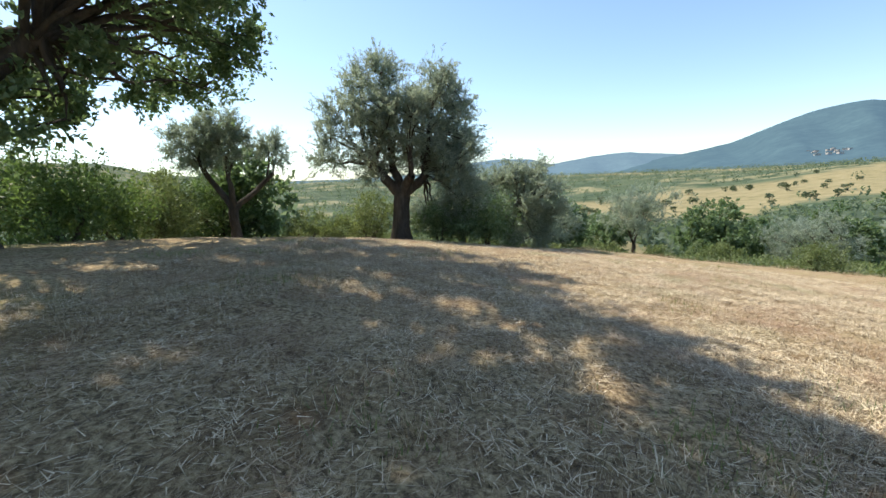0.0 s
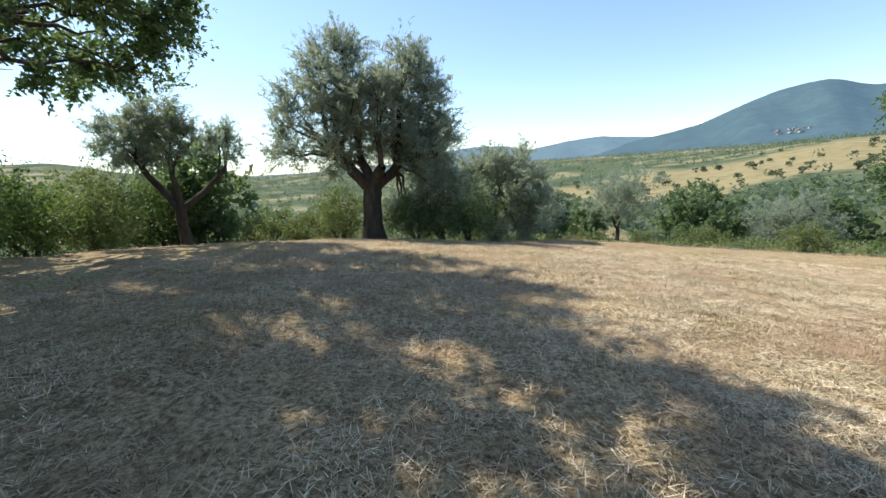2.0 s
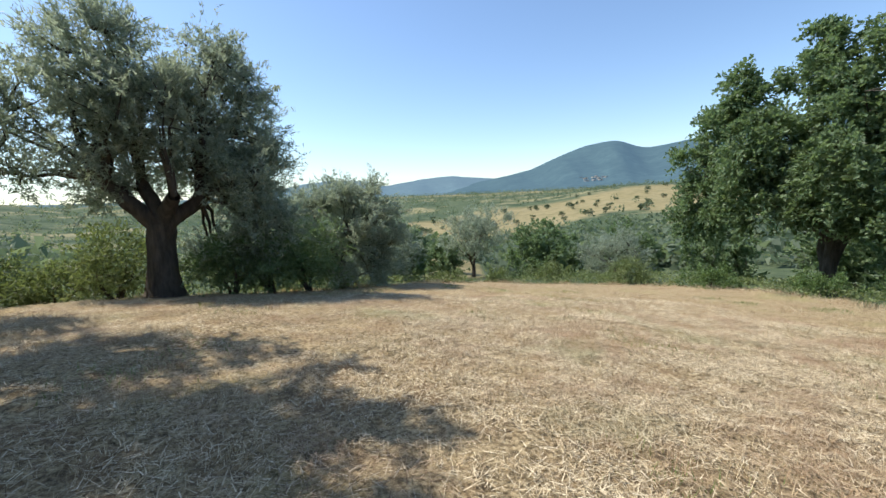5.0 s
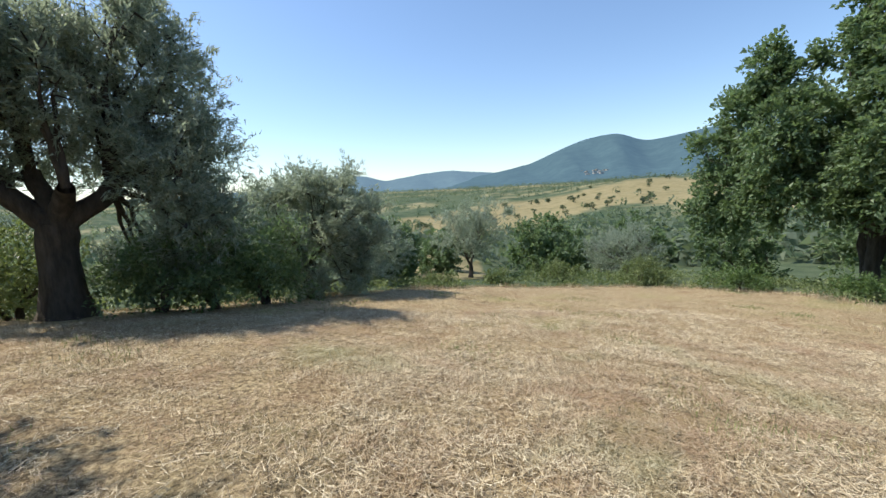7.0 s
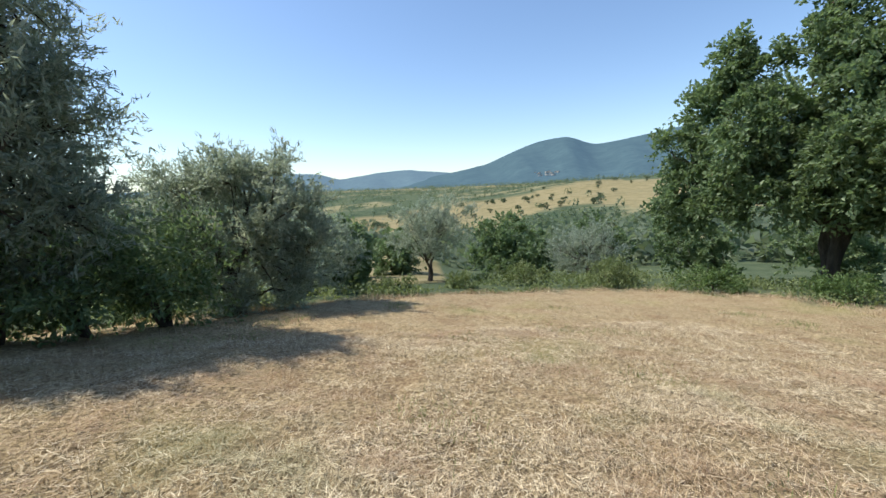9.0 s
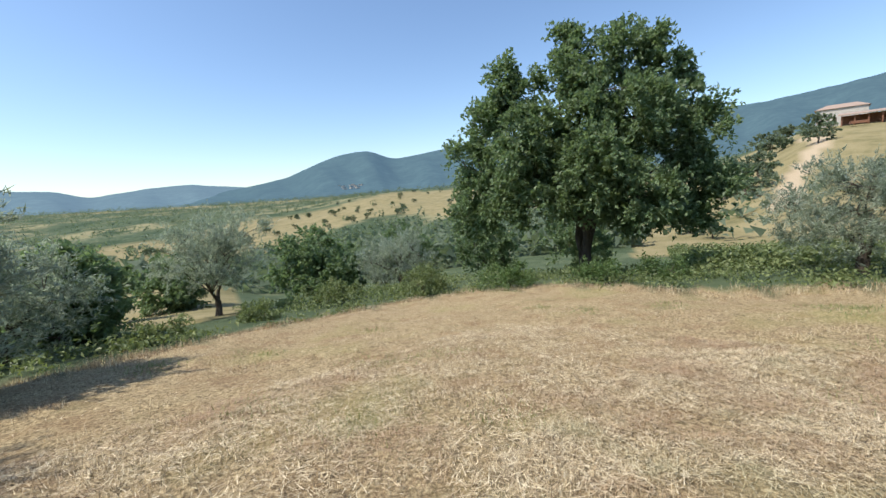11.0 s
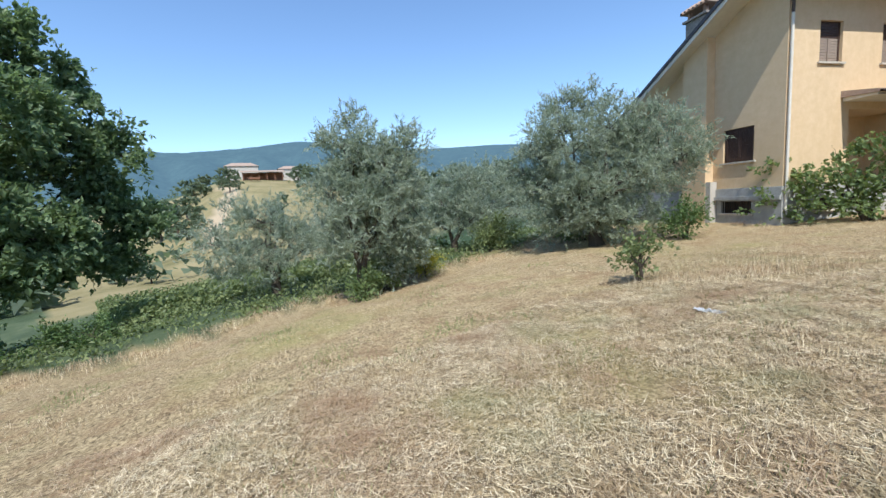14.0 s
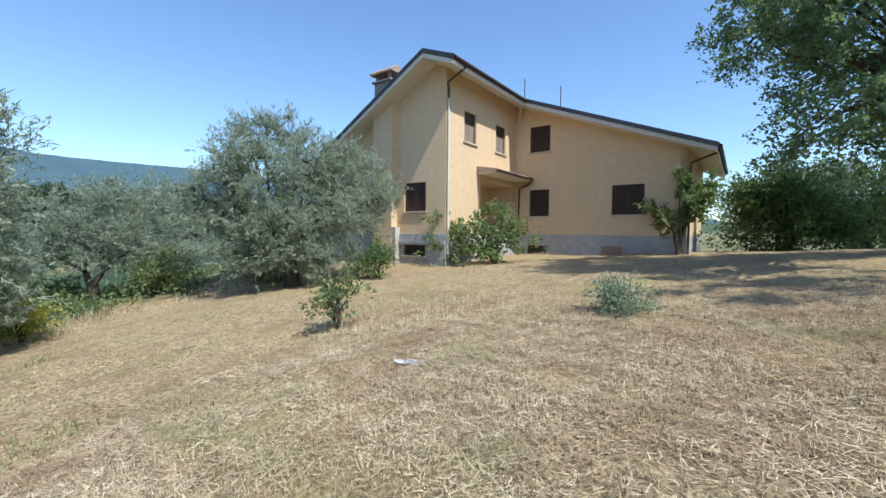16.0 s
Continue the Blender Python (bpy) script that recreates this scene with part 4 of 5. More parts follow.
# ---- the house ----
HOUSE = pose(13.47, -8.01, 0.13, 0, 0, 164.14) @ Matrix.Diagonal((1, 0.966, 1, 1))  # local x along the gable front, y into the house, z as in the world
house = empty("house", HOUSE, "two-storey ochre plastered house with dark roof edge and grey plinth", "house")


def box(bm, x0, x1, y0, y1, z0, z1):
    vs = [bm.verts.new((x, y, z)) for z in (z0, z1) for y in (y0, y1) for x in (x0, x1)]
    for f in ((0, 2, 3, 1), (4, 5, 7, 6), (0, 1, 5, 4), (2, 6, 7, 3), (0, 4, 6, 2), (1, 3, 7, 5)):
        bm.faces.new([vs[i] for i in f])
    return bm


def boxes(*b):
    bm = bmesh.new()
    for q in b:
        box(bm, *q)
    return bm


def wall(u0, u1, z0, top, holes, thick, along):
    """A wall slab with rectangular openings. top(u) is its upper edge; along maps (u, depth, z) to local coordinates."""
    bm = bmesh.new()
    us = sorted({u0, u1, *[h[0] for h in holes], *[h[1] for h in holes], *[b for b in (-0.6, *[h[1] + 0.9 for h in holes], *np.arange(u0, u1, 0.3).tolist()) if u0 < b < u1]})
    zs = sorted({z0, *[h[2] for h in holes], *[h[3] for h in holes]})
    for a, b in zip(us, us[1:]):
        for i, lo in enumerate(zs):
            hi = zs[i + 1] if i + 1 < len(zs) else None
            if hi is not None and any(a >= h[0] - 1e-6 and b <= h[1] + 1e-6 and lo >= h[2] - 1e-6 and hi <= h[3] + 1e-6 for h in holes):
                continue
            ha, hb = (min(hi, top(a)), min(hi, top(b))) if hi is not None else (top(a), top(b))
            if max(ha, hb) <= lo + 0.01:
                continue
            ha, hb = max(ha, lo), max(hb, lo)
            vs = [bm.verts.new(along(*p)) for p in ((a, 0, lo), (b, 0, lo), (b, 0, hb), (a, 0, ha), (a, thick, lo), (b, thick, lo), (b, thick, hb), (a, thick, ha))]
            for f in ((0, 1, 2, 3), (5, 4, 7, 6), (0, 4, 5, 1), (3, 2, 6, 7), (0, 3, 7, 4), (1, 5, 6, 2)):
                bm.faces.new([vs[k] for k in f])
    bmesh.ops.remove_doubles(bm, verts=bm.verts, dist=0.001)
    return bm


RIDGE_U, RIDGE_Z, LS, RS, TH = -0.6, 8.36, 0.53, 0.39, 0.36


def roof_z(u):
    return RIDGE_Z - (LS * (RIDGE_U - u) if u < RIDGE_U else RS * (u - RIDGE_U))


def under(u):
    return roof_z(u) - TH + 0.05


PL = 0.43  # the plinth's top
FRONT = [(-2.47, -1.14, 1.5, 2.84)]
REAR = [(0.95, 2.11, 5.0, 6.43), (0.95, 2.11, 1.46, 2.93), (5.38, 6.86, 1.46, 2.93)]
SIDE = [(1.49, 2.6, 4.82, 6.26), (4.63, 5.75, 4.82, 6.26), (3.1, 6.6, PL, 3.15)]
part("wall", wall(-8.6, -0.35, PL, under, FRONT, 0.35, lambda u, d, z: (u, d, z)), PLASTER, house, "ochre plaster gable wall")
part("wall", wall(0.0, 8.63, PL, under, REAR, 0.35, lambda u, d, z: (u, 6.95 + d, z)), PLASTER, house, "ochre plaster wall in shade")
part("wall", wall(0.0, 6.95, PL, lambda v: under(0.0), SIDE, 0.35, lambda v, d, z: (-d, v, z)), PLASTER, house, "sunlit ochre plaster wing wall")
part("wall", wall(6.95, 15.5, PL, lambda v: under(8.63), [], 0.35, lambda v, d, z: (8.63 - d, v, z)), PLASTER, house)
part("wall", wall(0.0, 15.5, PL, lambda v: under(-8.6), [], 0.35, lambda v, d, z: (-8.6 + d, v, z)), PLASTER, house)
part("wall", wall(-8.6, 8.63, PL, under, [], 0.35, lambda u, d, z: (u, 15.5 - d, z)), PLASTER, house)
# porch recess behind the side wall
part("porch_wall", boxes((-1.75, -1.6, 3.0, 6.7, PL, 3.3), (-1.6, -0.35, 2.9, 3.05, PL, 3.3), (-1.6, -0.35, 6.65, 6.8, PL, 3.3), (-1.6, -0.35, 2.9, 6.8, 3.16, 3.3)), PLASTER, house)
part("porch_floor", boxes((-1.6, 0.02, 3.1, 6.6, PL - 0.1, PL + 0.03)), STONE, house)
# plinth with its basement windows
G = -1.6
part("plinth", wall(-8.6, 0.03, G, lambda u: PL, [(-2.46, -1.13, -0.6, -0.1)], 0.4, lambda u, d, z: (u, d - 0.05, z)), PLINTH, house)
part("plinth", wall(0.02, 8.66, G, lambda u: PL, [(0.91, 2.05, -0.68, -0.18)], 0.4, lambda u, d, z: (u, 6.9 + d, z)), PLINTH, house)
part("plinth", wall(0.35, 6.9, G, lambda u: PL, [(1.6, 2.6, -0.55, -0.1)], 0.4, lambda v, d, z: (0.03 - d, v, z)), PLINTH, house)
part("plinth", boxes((8.3, 8.66, 7.3, 15.5, G, PL)), PLINTH, house)
part("plinth", boxes((-8.6, -8.3, 0.4, 15.5, G, PL)), PLINTH, house)
part("ledge", boxes((-2.8, 0.06, -0.2, -0.05, -0.05, 0.1), (-2.8, 0.06, -0.12, -0.05, 0.1, 0.40)), PLINTH, house, "projecting grey cornice over the basement window")
part("floor_slab", boxes((-8.2, -0.4, 0.4, 15.1, 3.2, 3.4), (-0.4, 8.2, 7.4, 15.1, 3.2, 3.4)), PLINTH, house)


def slab(u0, u1, v0, v1, t0, t1):
    """A piece of roof between two depths below its upper face."""
    bm = bmesh.new()
    vs = [bm.verts.new((u, v, roof_z(u) - t)) for t in (t1, t0) for v in (v0, v1) for u in (u0, u1)]
    for f in ((0, 2, 3, 1), (4, 5, 7, 6), (0, 1, 5, 4), (2, 6, 7, 3), (0, 4, 6, 2), (1, 3, 7, 5)):
        bm.faces.new([vs[i] for i in f])
    return bm


OV = 1.0
for u0, u1, v0, v1 in ((-9.6, RIDGE_U, -OV, 16.2), (RIDGE_U, OV, -OV, 16.2), (OV, 9.73, 6.95 - OV, 16.2)):
    part("roof_deck", slab(u0, u1, v0, v1, 0.164, TH), SOFFIT, house, "pale rendered roof overhang")
    e = 0.0 if u1 == RIDGE_U else 0.05
    part("roof_edge", slab(u0 - (0.05 if u0 == -9.6 else 0), u1 + e, v0 - 0.05, v1 + 0.05, 0.04, 0.16), SHEATH, house, "dark layered roof sheathing")
    part("roof", slab(u0 - (0.07 if u0 == -9.6 else 0), u1 + (e + 0.02 if e else 0), v0 - 0.02, v1, -0.04, 0.036), SHEATH, house, "dark roof covering")


def pipe(points, r, name, mat, parent, label=""):
    return part(name, tubes_mesh(name, [tube(points, [r] * len(points), 8)], mat), mat, parent, label)


zb = roof_z(OV) - 0.1
pipe([(OV + 0.1, -OV, zb), (OV + 0.1, 6.2, zb)], 0.07, "gutter", COPPER, house)
pipe([(OV + 0.1, -0.2, zb), (OV + 0.08, -0.15, zb - 0.18), (0.10, -0.06, zb - 0.55), (0.09, 0.06, zb - 0.75), (0.09, 0.06, 6.4)], 0.05, "downpipe", COPPER, house, "brown upper downpipe")
pipe([(0.09, 0.06, 6.42), (0.09, 0.06, -0.4)], 0.05, "downpipe", SOFFIT, house, "painted lower downpipe")
zc = roof_z(9.73) - 0.1
pipe([(9.83, 6.1, zc), (9.83, 16, zc)], 0.07, "gutter", COPPER, house)
pipe([(9.8, 6.3, zc - 0.05), (9.7, 6.4, zc - 0.25), (8.75, 6.85, zc - 0.5), (8.72, 6.86, zc - 0.8), (8.72, 6.86, -0.4)], 0.05, "downpipe", COPPER, house)
pipe([(0.7, 6.2, 7.5), (0.35, 6.75, 6.75)], 0.045, "spout", SOFFIT, house)


def window(face, u0, u1, z0, z1, kind):
    """A window set into a wall; face maps (u, depth, z) to local coordinates."""
    def fb(*bs):
        bm = bmesh.new()
        for a, b, d0, d1, lo, hi in bs:
            n = len(bm.verts)
            vs = [bm.verts.new(face(u, d, z)) for z in (lo, hi) for d in (d0, d1) for u in (a, b)]
            for f in ((0, 2, 3, 1), (4, 5, 7, 6), (0, 1, 5, 4), (2, 6, 7, 3), (0, 4, 6, 2), (1, 3, 7, 5)):
                bm.faces.new([vs[i] for i in f])
        return bm
    w = part("window", fb((u0, u1, 0.2, 0.24, z0, z1)), SHUTTER, house, "dark brown shuttered window")
    part("sill", fb((u0 - 0.1, u1 + 0.1, -0.08, 0.12, z0 - 0.07, z0 - 0.002)), SILL, w, "pale stone sill")
    if kind == "basement":
        for k in range(12):
            u = u0 + (u1 - u0) * (k + 0.5) / 12
            part("bar", fb((u - 0.012, u + 0.012, 0.04, 0.065, z0 + 0.003, z1 - 0.003)), METAL, w)
        return
    part("frame", fb((u0 + .002, u0 + 0.07, 0.1, 0.19, z0 + .002, z1 - .002), (u1 - 0.07, u1 - .002, 0.1, 0.19, z0 + .002, z1 - .002), (u0 + 0.07, u1 - 0.07, 0.1, 0.19, z1 - 0.07, z1 - .002), (u0 + 0.07, u1 - 0.07, 0.1, 0.19, z0 + .002, z0 + 0.07)), SHUTTER, w)
    mid = (u0 + u1) / 2
    if kind == "blind":
        hi, lo, mt = z1 - 0.07, z0 + 0.07, SHUTTER
        n = 13
        for k in range(n):
            a = lo + (hi - lo) * k / n
            part("slat", fb((u0 + 0.075, u1 - 0.075, 0.12, 0.15, a + 0.004, a + (hi - lo) / n - 0.008)), SHUTTER if k >= 8 else BLIND, w)
        part("mullion", fb((mid - 0.03, mid + 0.03, 0.09, 0.118, lo + 0.003, lo + (hi - lo) * 0.6)), BLIND, w)
        return
    for s0, s1 in ((u0 + 0.075, mid - 0.006), (mid + 0.006, u1 - 0.075)):
        leaf = part("shutter", fb((s0, s0 + 0.06, 0.06, 0.1, z0 + 0.075, z1 - 0.075), (s1 - 0.06, s1, 0.06, 0.1, z0 + 0.075, z1 - 0.075), (s0 + 0.06, s1 - 0.06, 0.06, 0.1, z1 - 0.14, z1 - 0.075), (s0 + 0.06, s1 - 0.06, 0.06, 0.1, z0 + 0.075, z0 + 0.15), (s0 + 0.06, s1 - 0.06, 0.06, 0.1, (z0 + z1) / 2 - 0.03, (z0 + z1) / 2 + 0.03)), SHUTTER, w)
        n = 18
        for k in range(n):
            a = z0 + 0.155 + (z1 - z0 - 0.3) * k / n
            if abs(a + 0.02 - (z0 + z1) / 2) > 0.06:
                part("slat", fb((s0 + 0.062, s1 - 0.062, 0.075, 0.092, a, a + 0.045)), SHUTTER, leaf)


front = lambda u, d, z: (u, d, z)
rear = lambda u, d, z: (u, 6.95 + d, z)
side = lambda v, d, z: (-d, v, z)
window(front, *FRONT[0], "shutter")
for h in REAR:
    window(rear, *h, "shutter")
for h in SIDE[:2]:
    window(side, *h, "blind")
window(lambda u, d, z: (u, d - 0.05, z), -2.46, -1.13, -0.6, -0.1, "basement")
window(lambda u, d, z: (u, 6.9 + d, z), 0.91, 2.05, -0.68, -0.18, "basement")
window(lambda v, d, z: (0.03 - d, v, z), 1.6, 2.6, -0.55, -0.1, "basement")
# porch canopy and door
canopy = part("canopy", boxes((0.004, 1.05, 2.75, 6.9, 3.42, 3.55)), SOFFIT, house, "pale canopy over the porch")
bm = bmesh.new()
vs = [bm.verts.new(p) for p in ((-0.0, 2.65, 3.8), (1.15, 2.65, 3.60), (1.15, 6.9, 3.60), (-0.0, 6.9, 3.8), (0.004, 2.65, 3.556), (1.15, 2.65, 3.5), (1.15, 6.9, 3.5), (0.004, 6.9, 3.556))]
for f in ((0, 1, 2, 3), (7, 6, 5, 4), (0, 4, 5, 1), (1, 5, 6, 2), (2, 6, 7, 3), (3, 7, 4, 0)):
    bm.faces.new([vs[i] for i in f])
part("canopy_roof", bm, TILE, canopy, "weathered clay canopy roof")
pipe([(1.2, 2.65, 3.52), (1.2, 6.85, 3.5), (0.9, 6.88, 3.25), (0.35, 6.88, 3.05), (0.3, 6.88, 0.4)], 0.045, "gutter", COPPER, canopy)
door = part("door", boxes((-1.6, -1.54, 4.3, 5.3, PL + 0.03, 2.65)), SHUTTER, house, "dark wooden porch door")
part("door_frame", boxes((-1.6, -1.5, 4.2, 4.3, PL + 0.03, 2.75), (-1.6, -1.5, 5.3, 5.4, PL + 0.03, 2.75), (-1.6, -1.5, 4.3, 5.3, 2.655, 2.75)), SHUTTER, door)
part("handle", boxes((-1.54, -1.48, 4.4, 4.44, 1.45, 1.6)), METAL, door)
# chimney breast and stack
bm = boxes((-4.2, -2.95, -0.42, -0.002, -1.0, 6.1))
for v in bm.verts:
    if v.co.z > 6:
        v.co.z = under(v.co.x)
part("chimney_breast", bm, PLASTER, house, "ochre chimney breast on the gable")
part("corner_post", boxes((-2.94, -2.7, -0.4, -0.06, -1.0, 0.75)), WHITEWALL, house, "white masonry post")
bm = boxes((-4.1, -3.05, -0.42, 0.42, 6.0, 7.75))
for v in bm.verts:
    if v.co.z < 6.5:
        v.co.z = roof_z(v.co.x) - 0.02
stack = part("chimney", bm, STONE, house, "stone chimney with tiled gabled cap")
part("cap_slab", boxes((-4.2, -2.95, -0.52, 0.52, 7.755, 7.84)), STONE, stack)
for cu, cv in ((-4.05, -0.37), (-3.25, -0.37), (-4.05, 0.22), (-3.25, 0.22)):
    part("pier", boxes((cu, cu + 0.15, cv, cv + 0.15, 7.845, 8.15)), BRICK, stack)
bm = bmesh.new()
vs = [bm.verts.new(p) for p in ((-4.3, -0.55, 8.155), (-2.85, -0.55, 8.155), (-2.85, 0.55, 8.155), (-4.3, 0.55, 8.155), (-4.3, 0, 8.5), (-2.85, 0, 8.5))]
for f in ((0, 3, 2, 1), (0, 1, 5, 4), (2, 3, 4, 5), (1, 2, 5), (3, 0, 4)):
    bm.faces.new([vs[i] for i in f])
part("cap", bm, TILE, stack, "clay tiled cap")
for k in range(7):
    u = -4.2 + k * 0.21
    pipe([(u, -0.58, 8.19), (u, 0, 8.53)], 0.055, "tile", TILE, stack)
for u, h in ((0.85, 1.45), (2.88, 1.45)):
    pipe([(u, 6.3, roof_z(u) - 0.3), (u, 6.3, roof_z(u) + h - 0.3)], 0.022, "mast", METAL, house, "thin iron roof mast")
part("brick_patch", boxes((4.96, 5.92, 6.865, 6.898, -0.58, -0.12)), BRICK, house, "bricked-up basement opening")


# ---- far buildings, litter, straw ----
def far_house(x, y, w, d, hgt, turn, label, mat, name="farmhouse"):
    b = empty(name, pose(x, y, gz(x, y) - 0.6, 0, 0, turn), label, "house", "far houses")
    part("wall", boxes((-w / 2, w / 2, -d / 2, d / 2, 0, hgt + 0.6)), mat, b)
    bm = bmesh.new()
    e, z0, z1 = 0.5, hgt + 0.6, hgt + 0.6 + d * 0.2
    vs = [bm.verts.new(p) for p in ((-w / 2 - e, -d / 2 - e, z0), (w / 2 + e, -d / 2 - e, z0), (w / 2 + e, d / 2 + e, z0), (-w / 2 - e, d / 2 + e, z0), (-w / 2 + d * 0.3, 0, z1), (w / 2 - d * 0.3, 0, z1))]
    for f in ((0, 3, 2, 1), (0, 1, 5, 4), (2, 3, 4, 5), (1, 2, 5), (3, 0, 4)):
        bm.faces.new([vs[i] for i in f])
    part("roof", bm, TILE, b, "weathered clay tile roof")
    for k in range(max(2, int(w / 3))):
        u = -w / 2 + (k + 0.5) * w / max(2, int(w / 3))
        for v in range(max(1, int(hgt / 3))):
            part("window", boxes((u - 0.5, u + 0.5, -d / 2 - 0.06, -d / 2 - 0.01, 1.6 + v * 3, 3.0 + v * 3)), SHUTTER, b)
    return b


def at(az, r):
    return CX + r * math.sin(radians(az)), CY + r * math.cos(radians(az))


far_house(*at(92.0, 205), 13, 9, 5.4, -92, "pale two-storey farmhouse on the hill", WHITEWALL)
far_house(*at(97.5, 200), 9, 8, 4.6, -97, "low pale farmhouse beside the barn", WHITEWALL)
barn_x, barn_y = at(94.3, 188)
barn = empty("barn", pose(barn_x, barn_y, gz(barn_x, barn_y) - 0.3, 0, 0, -94), "open timber barn with brown posts and tiled roof", "barn")
for k in range(6):
    part("post", boxes((-7.5 + k * 3 - 0.15, -7.5 + k * 3 + 0.15, -3, -2.7, 0, 3.2)), WOOD, barn)
part("back_wall", boxes((-7.7, 7.7, 2.6, 2.9, 0, 3.6)), WOOD, barn)
bm = boxes((-8.4, 8.4, -3.8, 3.5, 3.25, 3.5))
for v in bm.verts:
    v.co.z += (v.co.y + 3.8) * 0.16
part("roof", bm, TILE, barn)
cart_x, cart_y = at(93.2, 178)
hay = empty("hay_wagon", pose(cart_x, cart_y, gz(cart_x, cart_y), 0, 0, -80), "rusty brown farm trailer on the grass", "trailer")
part("bed", boxes((-2, 2, -1, 1, 0.8, 1.6)), WOOD, hay)
for sx in (-1.4, 1.4):
    for sy in (-1.0, 0.86):
        part("wheel", tubes_mesh("wheel", [tube([(sx, sy, 0.5), (sx, sy + 0.14, 0.5)], [0.5, 0.5], 12)], METAL), METAL, hay)
vr = random.Random(77)
for k in range(26):
    az, f = vr.uniform(32.5, 37.5), vr.uniform(0.15, 0.19)
    x, y = at(az, 3300 * (0.45 + 0.55 * f))
    hh = vr.uniform(0.2, 1.5)
    top = 3300 * math.tan(radians(np.interp(az, [27.8, 30, 32.9, 35, 37.3, 39.2, 41.8], [3.35, 4.2, 5.38, 6.0, 6.35, 6.3, 5.08]))) + 1.2
    z = -30 + (top + 30) * f ** 0.85 + f * (1 - f) * (0.05 * top * math.sin(az * 0.9 + 9 * f) + 9 * math.sin(az * 3.1 + 14 * f))
    b = empty("village_house", pose(x, y, z, 0, 0, vr.uniform(0, 90)), "pale house of a far hill village", "house", "village houses")
    w = vr.uniform(6, 13)
    part("wall", boxes((-w / 2, w / 2, -5, 5, -5, hh)), WHITEWALL, b)
    part("roof", boxes((-w / 2 - .5, w / 2 + .5, -5.5, 5.5, hh + 0.02, hh + 0.3)), TILE, b)


def litter():
    """A crumpled white plastic sheet lying in the straw."""
    rg = random.Random(4)
    bm = bmesh.new()
    n, m = 12, 5
    grid = [[bm.verts.new(((i / n - 0.5) * 0.4 + rg.uniform(-.015, .015), (j / m - 0.5) * 0.13 * (1 - 0.5 * abs(i / n - 0.4)), 0.05 + rg.uniform(0, 0.05))) for j in range(m + 1)] for i in range(n + 1)]
    for i in range(n):
        for j in range(m):
            bm.faces.new((grid[i][j], grid[i + 1][j], grid[i + 1][j + 1], grid[i][j + 1]))
    bmesh.ops.solidify(bm, geom=bm.faces[:], thickness=0.006)
    me = bpy.data.meshes.new("plastic_sheet")
    bm.to_mesh(me)
    bm.free()
    me.materials.append(WHITE)
    ob = new("plastic_sheet", me)
    ob.matrix_world = pose(9.4, 4.25, gz(9.4, 4.25) - 0.03, 0, 0, 12)
    tagged(ob, "crumpled white plastic sheet lying on the straw", "litter")


litter()


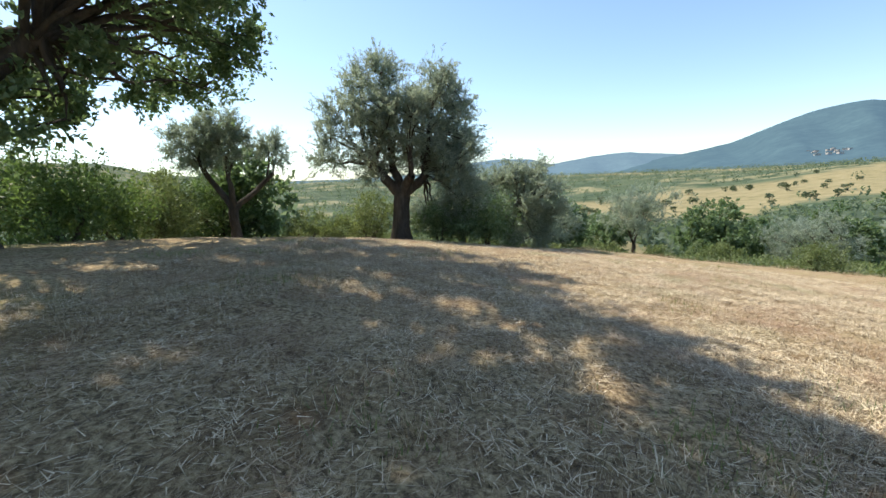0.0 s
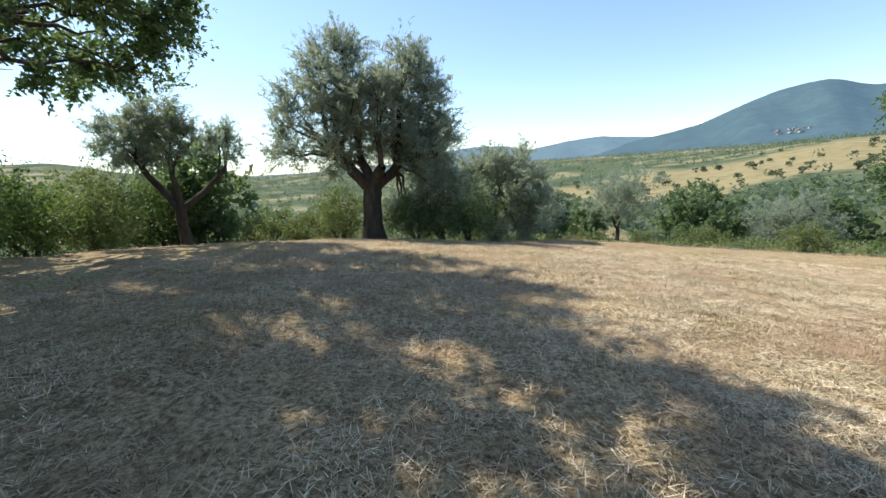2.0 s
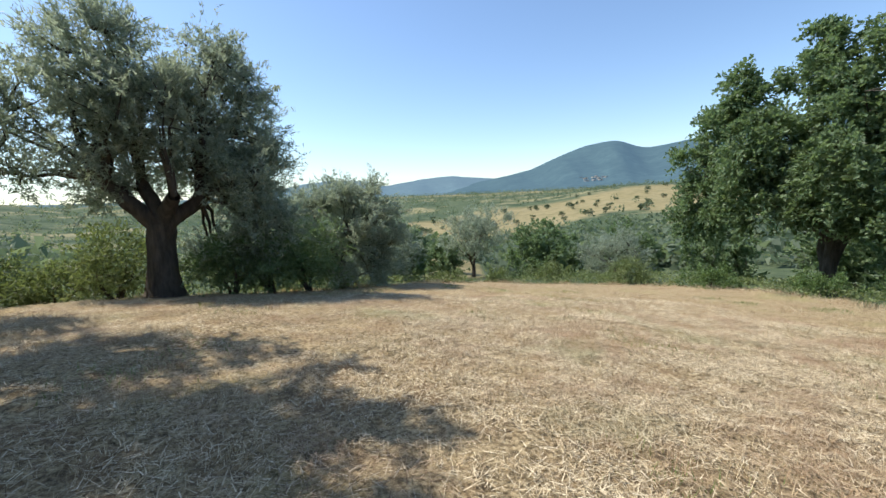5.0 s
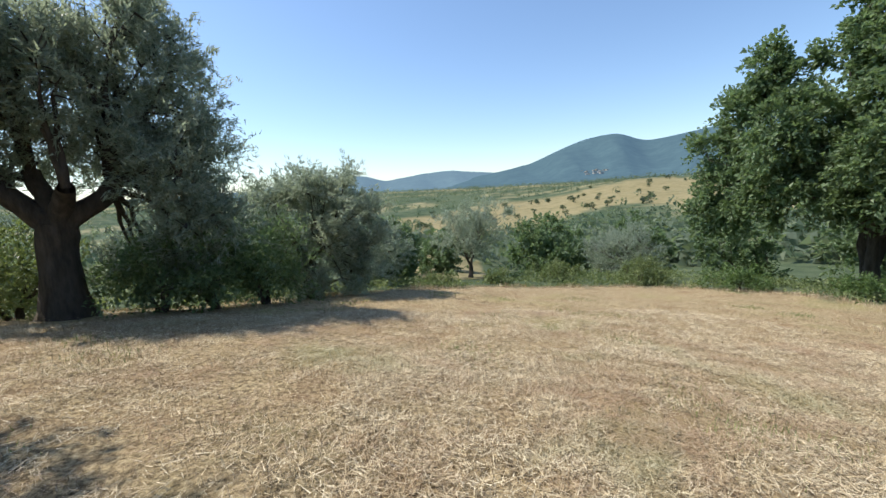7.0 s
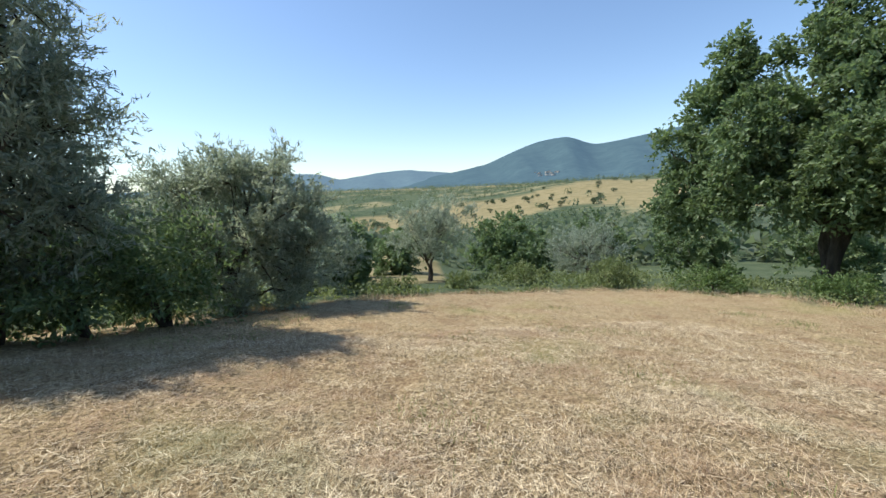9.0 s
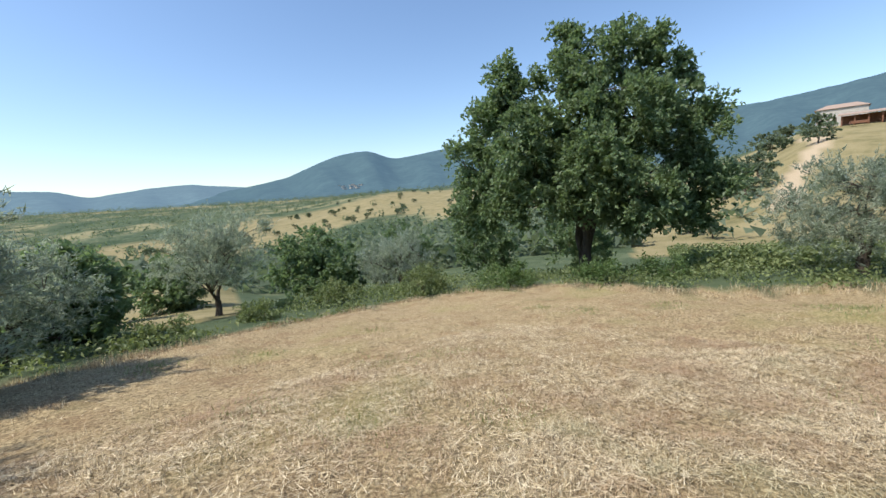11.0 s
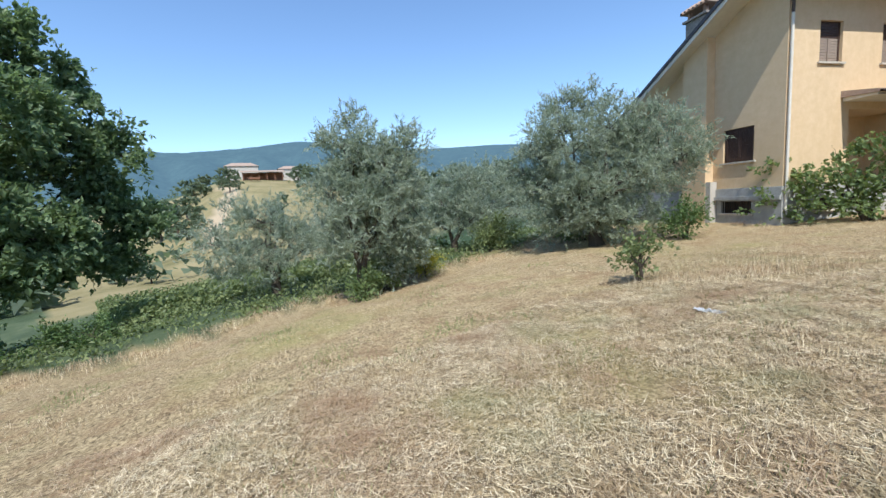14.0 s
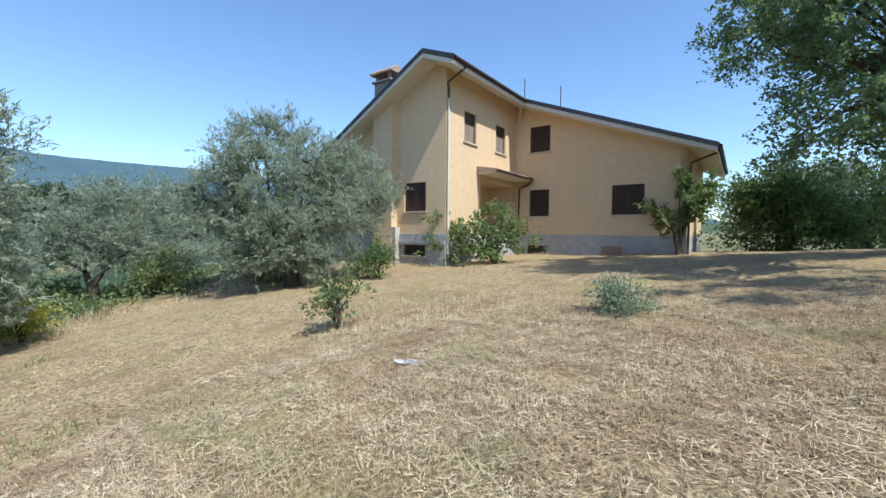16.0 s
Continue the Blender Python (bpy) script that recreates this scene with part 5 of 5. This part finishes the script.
def straw():
    """Cut stalks lying in the field and short stubble standing in it."""
    rg = np.random.RandomState(9)
    # denser along the middle of the field
    X, Y = [], []
    for n, x0, x1, y0, y1 in ((520000, -5, 12, 1, 16), (130000, -14, 22, -9, 25), (300000, 2, 12, 2, 12), (80000, 1, 15, -12, 2)):
        X.append(rg.uniform(x0, x1, n))
        Y.append(rg.uniform(y0, y1, n))
    x, y = np.concatenate(X), np.concatenate(Y)
    dx, dy = x - CX, y - CY
    ok = np.hypot(dx, dy) < rim(np.degrees(np.arctan2(dx, dy))) * 1.03
    lx, ly = x - 13.47, y + 8.01
    th = radians(164.14)
    u, v = lx * math.cos(th) + ly * math.sin(th), -lx * math.sin(th) + ly * math.cos(th)
    ok &= ~((v > -0.2) & (u < 0.2)) & ~((v > 6.8) & (u < 8.9))
    # bald and thick patches
    patch = np.sin(x * 1.9 + 2 * np.sin(y * 0.7)) * np.sin(y * 2.3 + 1.5 * np.sin(x * 0.9)) + 0.6 * np.sin(x * 5.1 + y * 2.2) * np.sin(y * 4.7 - x)
    ok &= rg.random_sample(len(x)) < 0.66 + 0.45 * patch
    x, y = x[ok], y[ok]
    n = len(x)
    z = height(x, y)
    stand = rg.random_sample(n) < 0.22 + 0.2 * np.sin(x * 0.9) * np.sin(y * 0.8 + x * 0.3)
    L = np.where(stand, rg.uniform(0.03, 0.12, n), rg.uniform(0.04, 0.17, n))
    tilt = np.where(stand, rg.uniform(0.6, 1.45, n), rg.uniform(-0.02, 0.22, n))
    a = rg.uniform(0, 2 * np.pi, n)
    d = np.stack([np.cos(a) * np.cos(tilt), np.sin(a) * np.cos(tilt), np.sin(tilt)], 1)
    w = rg.uniform(0.0013, 0.0038, n)
    side = np.stack([-np.sin(a), np.cos(a), rg.uniform(-0.4, 0.4, n)], 1) * w[:, None]
    p = np.stack([x, y, z + np.where(stand, -0.01, rg.uniform(0.002, 0.05, n))], 1)
    V = np.stack([p - side, p + side, p + d * L[:, None]], 1).reshape(-1, 3)
    F = np.arange(3 * n).reshape(-1, 3)
    stuff("dry_straw", mesh_from("dry_straw", V, F, STRAW), "cut golden straw stalks and short stubble on the field", "straw")
    # tall dry grass along the rim of the field and round the sapling
    az = rg.uniform(-62, 132, 30000)
    rr = rim(az) * rg.normal(1.03, 0.035, 30000)
    gx, gy = CX + rr * np.sin(np.radians(az)), CY + rr * np.cos(np.radians(az))
    gx = np.concatenate([gx, rg.normal(11.2, 0.8, 1500), rg.normal(10.2, 1.0, 700)])
    gy = np.concatenate([gy, rg.normal(1.6, 0.7, 1500), rg.normal(0.4, 0.8, 700)])
    tu = rg.uniform(-3.5, 8.6, 2600)
    tv = np.where(tu < 0, -0.25, 6.6) - np.abs(rg.normal(0, 0.25, 2600))
    gx = np.concatenate([gx, 13.47 + tu * math.cos(th) - tv * math.sin(th)])
    gy = np.concatenate([gy, -8.01 + tu * math.sin(th) + tv * math.cos(th)])
    m = len(gx)
    a, L = rg.uniform(0, 2 * np.pi, m), rg.uniform(0.1, 0.38, m) * (0.6 + 0.4 * np.sin(gx * 2.1) * np.sin(gy * 1.7))
    d = np.stack([np.cos(a) * 0.35, np.sin(a) * 0.35, np.full(m, 0.93)], 1)
    side = np.stack([-np.sin(a), np.cos(a), 0 * a], 1) * 0.005
    p = np.stack([gx, gy, height(gx, gy) - 0.02], 1)
    V = np.stack([p - side, p + side, p + d * L[:, None]], 1).reshape(-1, 3)
    stuff("tall_dry_grass", mesh_from("tall_dry_grass", V, np.arange(len(V)).reshape(-1, 3), STRAW), "tall dry grass along the rim of the field", "grass")
    # tufts of uncut stubble
    c = rg.uniform((-5, 0), (15, 19), (260, 2))
    i = np.repeat(np.arange(260), 55)
    spread = rg.uniform(0.06, 0.26, 260)
    x, y = c[i, 0] + rg.normal(0, 1, len(i)) * spread[i], c[i, 1] + rg.normal(0, 1, len(i)) * spread[i]
    a, L = rg.uniform(0, 2 * np.pi, len(i)), rg.uniform(0.06, 0.2, len(i))
    lean = rg.uniform(0.2, 0.75, len(i))
    d = np.stack([np.cos(a) * lean, np.sin(a) * lean, np.full(len(i), 0.85)], 1)
    side = np.stack([-np.sin(a), np.cos(a), 0 * a], 1) * 0.0028
    p = np.stack([x, y, height(x, y) - 0.01], 1)
    V = np.stack([p - side, p + side, p + d * L[:, None]], 1).reshape(-1, 3)
    stuff("stubble_tufts", mesh_from("stubble_tufts", V, np.arange(len(V)).reshape(-1, 3), STRAW), "standing tufts of uncut dry grass on the field", "grass")
    # thin green weeds in patches
    c = rg.uniform((-6, 1), (19, 20), (70, 2))
    i = np.repeat(np.arange(70), 130)
    x, y = c[i, 0] + rg.normal(0, 0.28, len(i)), c[i, 1] + rg.normal(0, 0.28, len(i))
    a, L = rg.uniform(0, 2 * np.pi, len(i)), rg.uniform(0.03, 0.13, len(i))
    d = np.stack([np.cos(a) * 0.45, np.sin(a) * 0.45, np.full(len(i), 0.9)], 1)
    side = np.stack([-np.sin(a), np.cos(a), 0 * a], 1) * 0.006
    p = np.stack([x, y, height(x, y) - 0.01], 1)
    V = np.stack([p - side, p + side, p + d * L[:, None]], 1).reshape(-1, 3)
    stuff("green_weeds", mesh_from("green_weeds", V, np.arange(len(V)).reshape(-1, 3), WEED_LEAF), "thin green weeds growing through the straw", "weeds")


straw()
